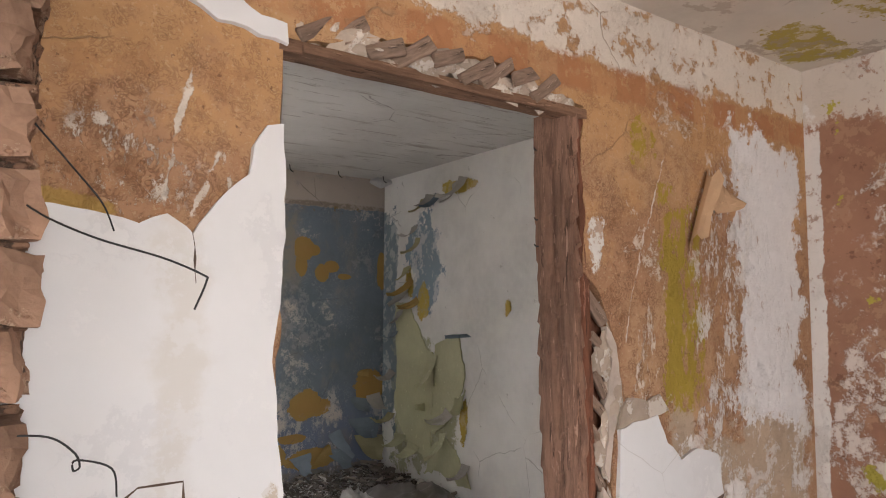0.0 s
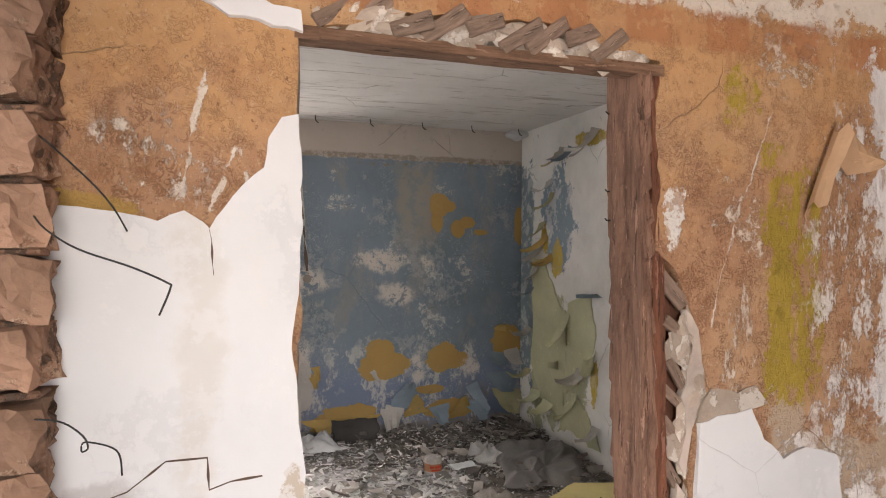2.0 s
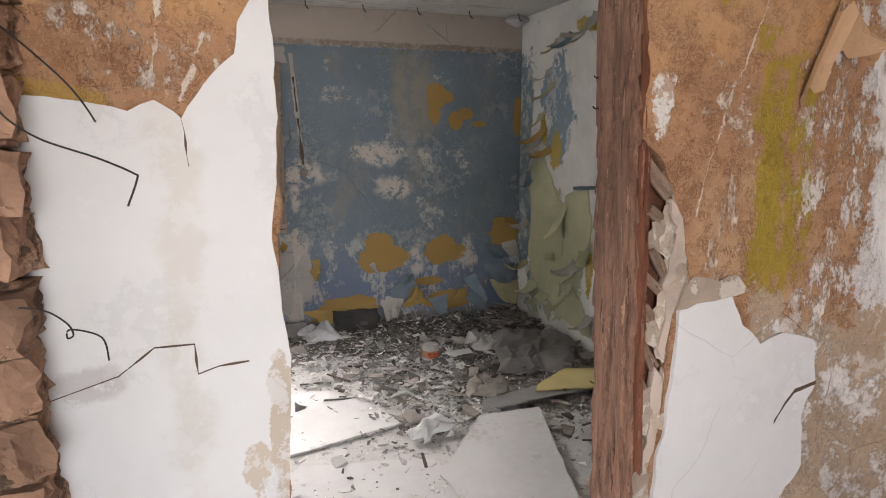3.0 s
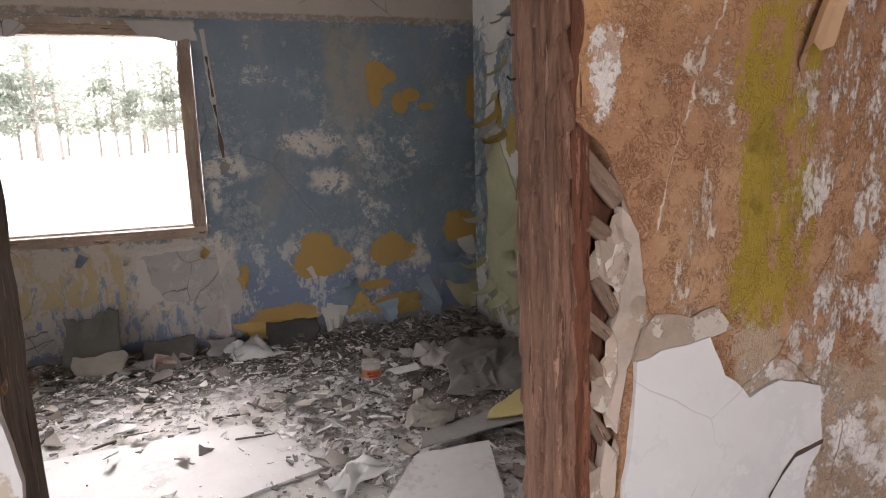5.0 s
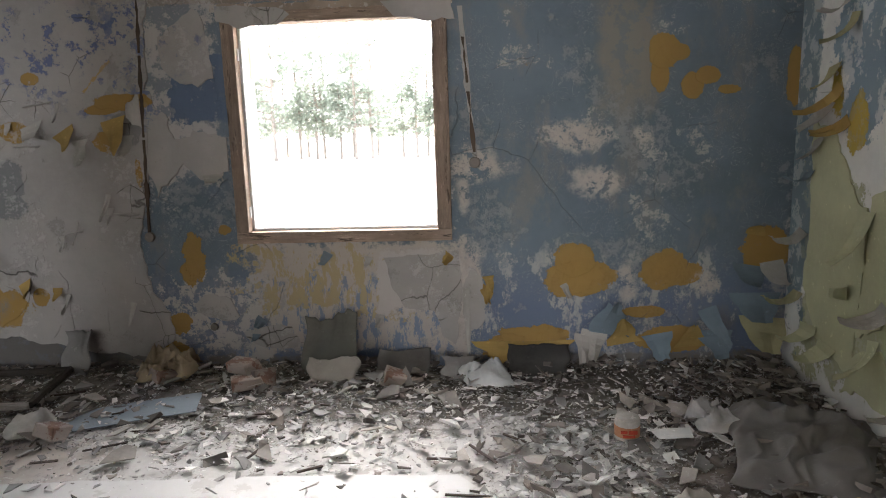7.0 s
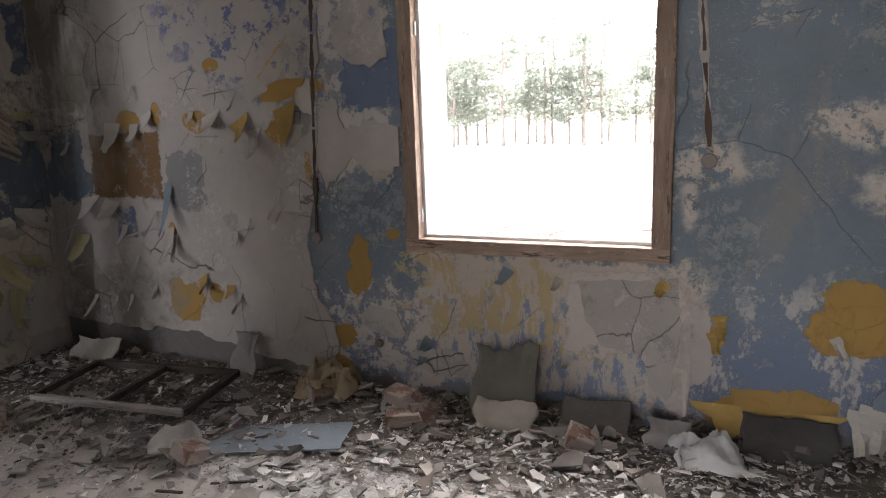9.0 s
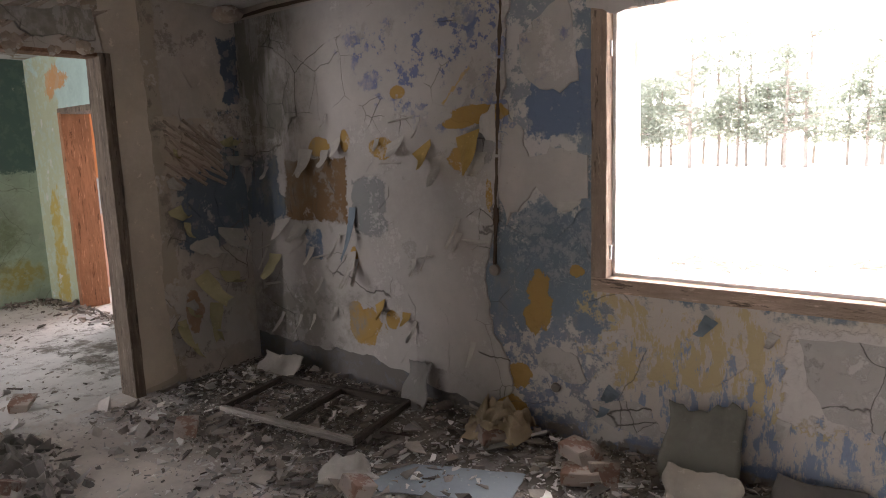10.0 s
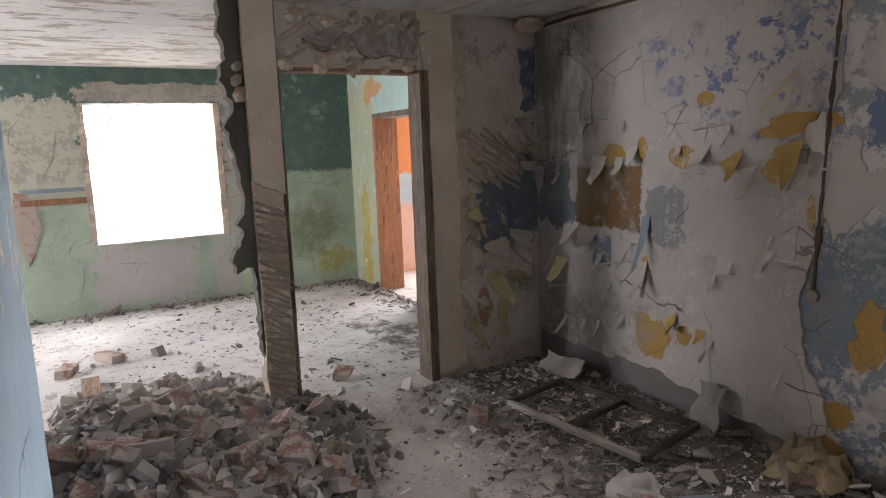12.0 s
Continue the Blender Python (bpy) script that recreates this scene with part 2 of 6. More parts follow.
m = Mat("red_brick_wash", (0.30, 0.155, 0.10), 0.92, 0.25, 1.0, "y")
m.flecks((0.42, 0.25, 0.16), 9, 0.54, None, 0.5, None, 10)
m.flecks((0.17, 0.085, 0.055), 14, 0.60, None, 0.7, None, 10)
m.worn((0.64, 0.56, 0.50), 1.6, 0.44, 15, m.spot(1.0, 0.9, 3.0, 0.75, True, 1.0, 0.2), 0.95)
m.worn((0.64, 0.57, 0.51), 2.4, 0.52, 26, None, 0.85)
m.lay((0.60, 0.52, 0.45), m.spot(1.0, 2.42, 3.0, 0.2, True, 0.5), 0.8, 0.3, 8, 10, 0.54)
m.lay((0.70, 0.66, 0.62), m.spot(1.78, 1.3, 0.05, 1.0, True, 0.5), 0.7, 0.2, 14, 9, 0.54)
m.flecks((0.40, 0.34, 0.06), 2.2, 0.64)
RED_WASH = m.done(0.8)

m = Mat("white_plaster", (0.64, 0.635, 0.63), 0.85, 0.07)
m.flecks((0.46, 0.40, 0.33), 26, 0.70, None, 0.6)
m.flecks((0.56, 0.555, 0.56), 3.0, 0.54, None, 0.45, None, 8)
m.flecks((0.70, 0.69, 0.68), 6.0, 0.57, None, 0.5, None, 8)
m.lay((0.50, 0.43, 0.35), m.spot(0.560, 0.80, 0.025, 0.2, False, 1.6), 0.7, -0.5, 20, 8, 0.5)
m.lay((0.52, 0.45, 0.37), m.spot(0.50, 0.72, 0.03, 0.07, False, 1.4), 0.6, -0.5, 24, 8, 0.5)
m.lay((0.52, 0.50, 0.49), m.spot(0.12, 0.98, 0.09, 0.04, False, 1.0, 0.3), 0.6, 0, 12)
m.lay((0.615, 0.59, 0.555), m.spot(0.35, 1.25, 0.05, 0.5, False, 1.2, 0.5), 0.5)
m.cracks((0.40, 0.37, 0.34), 1.5, 0.005)
PLASTER = m.done(0.25)

m = Mat("broken_plaster", (0.42, 0.34, 0.27), 0.95, 0.3, 2.0)
m.flecks((0.6, 0.54, 0.47), 9, 0.55)
m.per_object(0.2)
RAW = m.done(0.9, 0.01)

# long wall of the second room: blue paint, yellow where it has come off, pale where bare
m = Mat("blue_wall", BLUE, 0.8, 0.16)
m.col = m.mix(m.ramp(m.noise(1.1, 6, 0.65), 0.45, 0.62, 0.6), m.col, (0.13, 0.165, 0.185))
m.col = m.mix(m.ramp(m.v, 0.35, 0.75, 0.0, 0.7), m.col, (0.17, 0.205, 0.31))
m.col = m.mix(m.ramp(m.noise(2.3, 8, 0.7, (1.4, 1, 0.7)), 0.52, 0.66, 0.5), m.col, (0.29, 0.265, 0.23))
m.worn((0.38, 0.38, 0.38), 2.2, 0.48, 32, None, 0.5, None, 0.49)
m.worn((0.54, 0.50, 0.46), 2.6, 0.52, 50, None, 0.75, None, 0.5)
m.squiggle((0.45, 0.45, 0.45), 9, 0.012, None, 0.5, 3.5)
m.flecks((0.54, 0.53, 0.51), 55, 0.67, None, 0.7, (2.2, 1, 0.7), 10)
m.flecks((0.09, 0.11, 0.12), 30, 0.66, None, 0.6, (1.5, 1, 0.8), 8)
m.flecks((0.34, 0.20, 0.075), 7, 0.68, None, 0.7, (1.0, 1, 0.8), 10)
m.lay((0.30, 0.28, 0.245), m.spot(1.95, 1.85, 0.16, 0.32, True, 0.5, 0.4), 0.5, 0, 9, 10)
m.lay((0.17, 0.155, 0.14), m.spot(-2.0, 0.06, 1.15, 0.2, True, 0.2, 0.05), 0.2, -0.8)
m.lay((0.24, 0.22, 0.20), m.spot(1.0, 0.0, 2.1, 0.08, True, 0.6, 0.15), 0.4, -0.8)
m.worn((0.48, 0.46, 0.44), 2.8, 0.42, 18, m.spot(1.9, 0.35, 1.1, 0.35, True, 0.6, 0.3), 0.9, (1, 1, 0.6))
m.lay((0.50, 0.43, 0.37), m.spot(0, 2.40, 6.0, 0.18, True, 0.12, 0.02), 0.25, 0.4, 7, 9, 0.6)
m.lay((0.30, 0.25, 0.20), m.spot(0, 2.24, 6.0, 0.02, True, 0.9, 0.4), 0.7, 0, 20)
m.flecks((0.24, 0.17, 0.07), 8, 0.60, m.spot(1.9, 2.2, 1.0, 0.03, True, 0.9, 0.3), 0.9)
m.lay((0.55, 0.49, 0.43), m.spot(0.35, 0.45, 0.68, 0.36, True, 0.35), 0.4, 0.3, 7, 11, 0.57)
m.lay((0.25, 0.30, 0.40), m.spot(0.3, 0.30, 0.6, 0.25, True, 0.9), 0.97, 0, 11, 12, 0.46, (1.7, 1, 0.5))
m.lay((0.50, 0.40, 0.23), m.spot(0.2, 0.54, 0.5, 0.20, True, 1.0), 0.97, 0, 9, 12, 0.48, (1.6, 1, 0.5))
m.lay((0.58, 0.53, 0.49), m.spot(0.72, 0.55, 0.24, 0.20, True, 0.7), 0.25, 0.6, 12, 9, 0.6)
m.lay((0.53, 0.50, 0.47), m.spot(-0.72, 1.75, 0.24, 0.7, True, 0.7), 0.75, 0.4, 7, 11, 0.5)
m.lay((0.145, 0.19, 0.275), m.spot(-0.56, 1.74, 0.17, 0.17, True, 0.8), 0.4, -0.3, 12, 10, 0.55)
m.lay((0.55, 0.51, 0.47), m.spot(-0.62, 0.33, 0.32, 0.25, True, 0.9), 0.9, 0.4, 8, 11, 0.48)
for cu, cv, ru, rv in ((1.70, 0.555, 0.22, 0.11), (1.66, 0.66, 0.12, 0.10), (2.18, 0.60, 0.16, 0.12), (2.28, 0.57, 0.12, 0.08), (2.78, 0.70, 0.15, 0.14), (2.15, 1.86, 0.085, 0.10), (2.13, 1.74, 0.05, 0.10),
                       (2.24, 1.85, 0.05, 0.04), (2.32, 1.66, 0.06, 0.075), (2.40, 1.72, 0.07, 0.05), (2.52, 1.64, 0.06, 0.025), (1.10, 0.47, 0.06, 0.045), (1.20, 0.13, 0.16, 0.07), (1.38, 0.20, 0.18, 0.05),
                       (2.08, 0.34, 0.13, 0.04), (2.25, 0.16, 0.20, 0.08), (-0.69, 0.75, 0.06, 0.16), (-0.73, 0.62, 0.05, 0.08), (-0.81, 0.30, 0.07, 0.09), (-0.48, 0.89, 0.05, 0.035), (-0.54, 1.31, 0.07, 0.07), (-0.86, 0.12, 0.10, 0.05), (2.88, 1.7, 0.05, 0.15)):
    m.lay(YELLOW, m.spot(cu, cv, ru, rv, False, 0.42 if cu > 1.5 else 1.0, 0.025), 0.25, -0.5, 20, 9, 0.62)
for cu, cv, ru, rv in ((1.58, 1.42, 0.13, 0.05), (1.69, 1.385, 0.12, 0.055), (1.85, 1.41, 0.05, 0.045), (2.04, 1.40, 0.09, 0.05), (1.79, 1.13, 0.09, 0.07), (1.09, 1.26, 0.12, 0.08), (1.0, 1.07, 0.035, 0.10), (0.97, 1.24, 0.06, 0.04),
                       (1.05, 0.7, 0.06, 0.08), (1.97, 0.58, 0.05, 0.08), (2.42, 0.50, 0.07, 0.05), (1.98, 0.46, 0.06, 0.05), (0.95, 0.3, 0.05, 0.2)):
    m.worn((0.56, 0.50, 0.45), 3.0, 0.2, 26, m.spot(cu, cv, ru * 1.15, rv * 1.15, False, 1.1, 0.4), 0.95, None, 0.46)
m.cracks((0.10, 0.10, 0.10), 1.4, 0.008)
BLUE_WALL = m.done(0.7)

m = Mat("old_whitewash", (0.43, 0.395, 0.365), 0.9, 0.16)
m.col = m.mix(m.ramp(m.noise(1.6, 8, 0.7), 0.46, 0.66, 0.55), m.col, (0.37, 0.34, 0.31))
m.flecks((0.13, 0.16, 0.30), 9, 0.545, m.spot(-1.25, 2.05, 0.55, 0.26, False, 1.2, 0.4), 0.9, None, 9)
m.flecks((0.15, 0.19, 0.31), 6, 0.555, m.spot(-1.0, 1.9, 0.25, 0.3, False, 1.2, 0.4), 0.8, None, 10)
m.lay((0.12, 0.155, 0.20), m.spot(-2.88, 1.29, 0.17, 0.24, True, 0.8), 0.3, -0.5, 10, 9, 0.56)
m.lay((0.25, 0.25, 0.245), m.spot(-1.86, 1.17, 0.15, 0.16, True, 0.5), 0.2, -0.5, 14, 9, 0.6)
m.lay((0.15, 0.20, 0.28), m.spot(-2.40, 0.91, 0.09, 0.10, True, 0.7), 0.2, -0.5)
m.lay((0.30, 0.29, 0.27), m.spot(-1.05, 1.5, 0.10, 0.10, False, 0.9), 0.3, -0.4)
for cu, cv, ru, rv in ((-1.73, 1.52, 0.10, 0.06), (-1.17, 1.44, 0.08, 0.07), (-1.04, 1.68, 0.16, 0.045), (-1.16, 1.64, 0.09, 0.03), (-1.95, 0.40, 0.15, 0.12), (-2.02, 0.48, 0.07, 0.08),
                       (-1.71, 0.48, 0.05, 0.05), (-2.30, 1.54, 0.09, 0.05), (-2.05, 1.57, 0.04, 0.06), (-2.02, 0.83, 0.03, 0.08), (-1.6, 1.83, 0.05, 0.03), (-0.98, 1.25, 0.03, 0.10)):
    m.lay(YELLOW, m.spot(cu, cv, ru, rv, False, 0.6, 0.04), 0.25, -0.5, 16, 8, 0.6)
m.lay((0.50, 0.34, 0.15), m.line((-1.28, 1.74), (-1.08, 1.92), 0.012), 0.3)
m.lay((0.20, 0.12, 0.06), m.spot(-2.35, 1.26, 0.29, 0.20, True, 0.16, 0.01), 0.0, -1.2)
m.lay((0.13, 0.08, 0.045), m.line((-2.62, 1.30), (-2.60, 1.08), 0.008), 0.0, -0.5)
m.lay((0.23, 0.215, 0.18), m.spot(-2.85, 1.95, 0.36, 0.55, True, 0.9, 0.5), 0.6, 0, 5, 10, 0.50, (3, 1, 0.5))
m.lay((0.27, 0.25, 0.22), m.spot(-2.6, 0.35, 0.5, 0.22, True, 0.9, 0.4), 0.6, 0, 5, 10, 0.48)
m.worn((0.30, 0.28, 0.255), 2.4, 0.52, 20, None, 0.6)
m.worn((0.56, 0.53, 0.50), 2.0, 0.48, 34, None, 0.55)
m.flecks((0.22, 0.20, 0.18), 40, 0.68, None, 0.7)
m.cracks((0.08, 0.07, 0.06), 1.7, 0.012, None, 0.9)
m.cracks((0.11, 0.10, 0.09), 3.1, 0.012, None, 0.75)
WHITEWASH = m.done(0.8)

m = Mat("pale_side_wall", (0.80, 0.78, 0.74), 0.88, 0.15, 1.0, "y")
m.lay((0.30, 0.38, 0.45), m.spot(4.75, 1.75, 0.22, 0.35, False, 0.9), 0.6, 0.3, 6, 7, 0.52)
m.lay((0.48, 0.47, 0.30), m.spot(4.75, 0.65, 0.45, 0.5, True, 0.5, 0.03), 0.15, 0.5)
m.lay((0.24, 0.30, 0.33), m.spot(5.3, 1.3, 0.14, 1.0, True, 0.6), 0.4, 0.2)
for cu, cv, ru, rv in ((4.25, 2.3, 0.2, 0.05), (4.95, 1.6, 0.07, 0.12), (4.2, 0.55, 0.05, 0.15), (4.75, 1.42, 0.07, 0.13), (3.7, 1.4, 0.04, 0.07)):
    m.lay((0.55, 0.40, 0.09), m.spot(cu, cv, ru, rv, False, 0.9), 0.2, -0.4)
m.flecks((0.40, 0.37, 0.33), 8, 0.66, None, 0.5)
m.cracks((0.25, 0.22, 0.19), 2.2, 0.012)
SIDE_WALL = m.done(0.6)

m = Mat("end_wall", (0.50, 0.45, 0.40), 0.92, 0.22, 1.0, "y")
m.col = m.mix(m.ramp(m.noise(1.8, 8, 0.7, (1, 1, 0.6)), 0.45, 0.65, 0.6), m.col, (0.36, 0.32, 0.28))
m.lay((0.44, 0.38, 0.30), m.spot(4.6, 1.2, 0.17, 1.3, True, 0.15), 0.1, 0.3)
m.lay((0.50, 0.42, 0.34), m.spot(4.95, 1.52, 0.19, 0.20, True, 0.6), 0.2, -0.4)
m.lay((0.13, 0.165, 0.21), m.spot(5.10, 1.14, 0.24, 0.27, True, 0.6), 0.35, 0.2, 10, 10, 0.55)
m.lay((0.12, 0.15, 0.21), m.spot(5.29, 2.06, 0.07, 0.2, True, 0.9), 0.4, 0.0, 10, 9)
m.lay((0.13, 0.165, 0.20), m.spot(5.27, 1.3, 0.09, 0.5, True, 0.9), 0.5, 0.0, 10, 9)
m.lay((0.55, 0.52, 0.48), m.spot(5.0, 0.40, 0.35, 0.24, True, 0.8), 0.3, 0.4, 10, 9)
m.lay((0.36, 0.24, 0.16), m.spot(4.86, 0.48, 0.06, 0.15, False, 0.9), 0.2, 0.0)
m.worn((0.24, 0.21, 0.18), 2.6, 0.48, 18, None, 0.7)
m.worn((0.62, 0.58, 0.53), 2.8, 0.52, 30, None, 0.6)
m.cracks((0.10, 0.085, 0.075), 2.2, 0.014, None, 0.85)
m.cracks((0.12, 0.10, 0.09), 4.6, 0.012, None, 0.7)
END_WALL = m.done(0.9)

# green room
m = Mat("green_wall", (0.33, 0.41, 0.32), 0.85, 0.22, 1.0, "y")
m.col = m.mix(m.ramp(m.noise(2.0, 8, 0.7), 0.45, 0.65, 0.6), m.col, (0.24, 0.31, 0.235))
m.lay((0.085, 0.14, 0.12), m.spot(4.0, 2.02, 6.0, 0.62, True, 0.06, 0.02), 0.1, 0.1)
m.lay((0.46, 0.44, 0.36), m.spot(2.05, 1.75, 0.5, 0.50, True, 0.6), 0.35, 0.3)
m.lay((0.40, 0.36, 0.31), m.spot(3.25, 2.30, 0.75, 0.10, True, 0.5), 0.3, 0.3)
m.lay((0.43, 0.41, 0.39), m.spot(2.95, 0.4, 0.5, 0.34, True, 0.5), 0.1, 0.4)
m.lay((0.43, 0.41, 0.39), m.spot(3.8, 0.4, 0.12, 0.34, True, 0.6), 0.2, 0.4)
m.lay((0.42, 0.40, 0.36), m.spot(4.0, 1.6, 0.13, 0.8, True, 0.7), 0.4, 0.3)
m.lay((0.33, 0.31, 0.12), m.spot(5.1, 0.3, 0.24, 0.18, False, 0.9, 0.4), 0.5, 0, 12, 10)
m.lay((0.19, 0.235, 0.155), m.spot(4.85, 0.75, 0.30, 0.35, False, 0.8, 0.5), 0.3)
m.worn((0.40, 0.40, 0.34), 1.6, 0.52, 12, None, 0.5)
m.flecks((0.16, 0.17, 0.13), 14, 0.63, None, 0.7, None, 9)
m.cracks((0.12, 0.13, 0.1), 1.6, 0.010, None, 0.8)
m.cracks((0.12, 0.13, 0.1), 3.2, 0.010, None, 0.7)
GREEN = m.done(0.6)

m = Mat("mint_wall", (0.38, 0.50, 0.47), 0.85, 0.2)
m.lay((0.40, 0.43, 0.30), m.spot(-6.5, 1.2, 0.4, 1.4, True, 0.5), 0.35, 0.2)
m.lay((0.42, 0.33, 0.1), m.spot(-6.5, 0.5, 0.15, 0.7, False, 1.0), 0.4)
m.lay((0.50, 0.28, 0.13), m.spot(-6.1, 2.28, 0.25, 0.13, False, 1.2), 0.2)
m.flecks((0.50, 0.5, 0.46), 4, 0.62)
MINT = m.done(0.6)

m = Mat("orange_wall", (0.60, 0.24, 0.10), 0.85, 0.15, 1.0, "x")
m.lay((0.42, 0.53, 0.60), m.spot(-6, 1.08, 5.0, 0.22, True, 0.3), 0.2)
m.lay((0.66, 0.44, 0.36), m.spot(-6, 0.43, 5.0, 0.46, True, 0.3), 0.2)
ORANGE = m.done(0.4)

m = Mat("whitewashed_ceiling", (0.62, 0.60, 0.57), 0.9, 0.12)
streak = m.noise(2.2, 7, 0.7, (0.7, 5.0, 1.0))
m.col = m.mix(m.ramp(streak, 0.54, 0.66, 0.75), m.col, (0.36, 0.32, 0.28))
m.flecks((0.27, 0.23, 0.2), 5, 0.60, None, 0.6, (0.6, 4.0, 1.0))
m.cracks((0.16, 0.13, 0.12), 1.1, 0.010)
CEILING = m.done(0.6)

m = Mat("peeling_ceiling", (0.52, 0.50, 0.475), 0.9, 0.12)
m.flecks((0.30, 0.24, 0.185), 3.4, 0.535, None, 0.9, (2.2, 0.8, 1.0), 12)
m.flecks((0.22, 0.18, 0.15), 9, 0.61, None, 0.8, (2.2, 0.8, 1.0), 9)
PEELING_CEILING = m.done(1.0, 0.01)

m = Mat("stained_ceiling", (0.60, 0.55, 0.48), 0.9, 0.15, 1.0, "x", "y")
m.lay((0.40, 0.32, 0.08), m.spot(2.75, 1.62, 0.30, 0.14, False, 1.2), 0.6, -0.3, 8, 8, 0.52)
m.lay((0.40, 0.32, 0.08), m.spot(2.6, 1.2, 0.4, 0.2, False, 1.4), 0.8, -0.3, 8, 8, 0.48)
m.flecks((0.36, 0.3, 0.24), 5, 0.58, None, 0.6)
m.cracks((0.2, 0.16, 0.13), 1.2, 0.01)
STAINED_CEILING = m.done(0.6)

m = Mat("dusty_floor", (0.56, 0.535, 0.51), 0.9, 0.2, 1.0, "x", "y")
m.flecks((0.30, 0.27, 0.24), 5, 0.58, None, 0.6)
m.flecks((0.68, 0.67, 0.65), 16, 0.60, None, 0.8)
# darker bands along the long wall, the right wall and the left corner
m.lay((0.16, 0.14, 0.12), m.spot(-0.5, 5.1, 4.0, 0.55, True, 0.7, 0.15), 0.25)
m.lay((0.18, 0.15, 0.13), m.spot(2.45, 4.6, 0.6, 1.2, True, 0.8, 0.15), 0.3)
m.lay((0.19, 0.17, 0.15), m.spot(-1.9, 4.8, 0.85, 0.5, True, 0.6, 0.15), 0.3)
m.flecks((0.22, 0.20, 0.18), 9, 0.58, None, 0.6, None, 9)
m.lay((0.56, 0.50, 0.45), m.spot(-1.9, 3.4, 1.2, 1.0, True, 0.5, 0.1), 0.2)
m.flecks((0.62, 0.61, 0.6), 30, 0.66, None, 0.8)
FLOOR = m.done(1.0, 0.012)

m = Mat("painted_board", (0.60, 0.58, 0.56), 0.6, 0.1, 1.0, "x", "y")
m.flecks((0.42, 0.39, 0.36), 4, 0.6, None, 0.5)
m.flecks((0.75, 0.74, 0.73), 25, 0.67)
BOARD = m.done(0.3)

OLD_WOOD = wood("old_red_wood", (0.31, 0.175, 0.12), "z", 0.55)
RED_WOOD = wood("dark_red_wood", (0.23, 0.095, 0.055), "z", 0.5)
BEAM = wood("lintel_wood", (0.28, 0.16, 0.10), "x")
LATH = wood("grey_lath", (0.33, 0.23, 0.17), "x")
GREY_POST = wood("grey_post_wood", (0.20, 0.155, 0.12), "z")
FRAME_WOOD_X = wood("window_wood", (0.40, 0.295, 0.225), "x", 0.25)
FRAME_WOOD_Z = wood("window_wood_upright", (0.40, 0.295, 0.225), "z", 0.25)
ORANGE_WOOD = wood("orange_door_wood", (0.33, 0.155, 0.085), "z", 0.25)


def plain(name, base, rough=0.9, vary=0.25, scale=2.0, island=0.0, piece=0.0, bump=0.6):
    q = Mat(name, base, rough, vary, scale)
    q.flecks(tuple(min(1, c * 1.5) for c in base), 18, 0.62, None, 0.5)
    if island:
        q.per_island(island)
    if piece:
        q.per_object(piece)
    return q.done(bump)


BRICK = Mat("brick", (0.32, 0.195, 0.15), 0.92, 0.3, 2.5)
BRICK.flecks((0.42, 0.365, 0.32), 5, 0.44, None, 0.85, None, 9)
BRICK.flecks((0.30, 0.25, 0.22), 14, 0.58, None, 0.6, None, 9)
BRICK.per_object(0.3)
BRICK = BRICK.done(0.8, 0.008)
OLD_BRICK = Mat("old_clay_brick", (0.25, 0.15, 0.10), 0.95, 0.35, 2.5)
OLD_BRICK.flecks((0.46, 0.33, 0.23), 4, 0.56, None, 0.6, None, 9)
OLD_BRICK.flecks((0.24, 0.13, 0.08), 7, 0.53, None, 0.8, None, 9)
OLD_BRICK.flecks((0.08, 0.055, 0.04), 5, 0.58, None, 0.85, None, 9)
OLD_BRICK.per_object(0.25)
OLD_BRICK = OLD_BRICK.done(1.0, 0.012)
SOOT = plain("sooty_mortar", (0.10, 0.07, 0.05))
RUBBLE = plain("rubble", (0.36, 0.33, 0.305), 0.95, 0.3, 3.0, 0.45)
FLAKE = plain("paint_flake", (0.52, 0.50, 0.475), 0.85, 0.25, 3.0, 0.5)
DARK_FLAKE = plain("dark_flake", (0.22, 0.19, 0.165), 0.9, 0.3, 3.0, 0.5)
WIRE = plain("black_wire", (0.02, 0.02, 0.02), 0.5)
OUT_WALL = plain("white_render", (0.7, 0.69, 0.67), 0.9, 0.1)
PALE_GROUND = plain("pale_ground", (0.62, 0.60, 0.55), 0.95, 0.2, 0.2)
LIP = plain("broken_plaster_lip", (0.46, 0.385, 0.325), 0.92, 0.3)
BEIGE = plain("beige_plaster", (0.54, 0.465, 0.38), 0.9, 0.15)


# ---- shapes ----
def emit(name, bm, material, parent=None, label=""):
    """A bmesh as one mesh object."""
    data = bpy.data.meshes.new(name)
    bm.normal_update()
    bm.to_mesh(data)
    bm.free()
    data.materials.append(material)
    ob = new(name, data)
    ob.parent = parent
    if label:
        ob["label"] = label
    return ob


part = emit


def thing(name, label, category, group="", kind=""):
    return tagged(new(name), label, category, group, kind)


def box(bm, x0, x1, y0, y1, z0, z1, bevel=0.0):
    r = bmesh.ops.create_cube(bm, size=1.0)
    vs = r["verts"]
    bmesh.ops.scale(bm, vec=(x1 - x0, y1 - y0, z1 - z0), verts=vs)
    bmesh.ops.translate(bm, vec=((x0 + x1) / 2, (y0 + y1) / 2, (z0 + z1) / 2), verts=vs)
    if bevel:
        es = list({e for v in vs for e in v.link_edges})
        bmesh.ops.bevel(bm, geom=es, offset=bevel, segments=1, affect="EDGES")
    return vs


def boxes(*list_of):
    bm = bmesh.new()
    for b in list_of:
        box(bm, *b)
    return bm


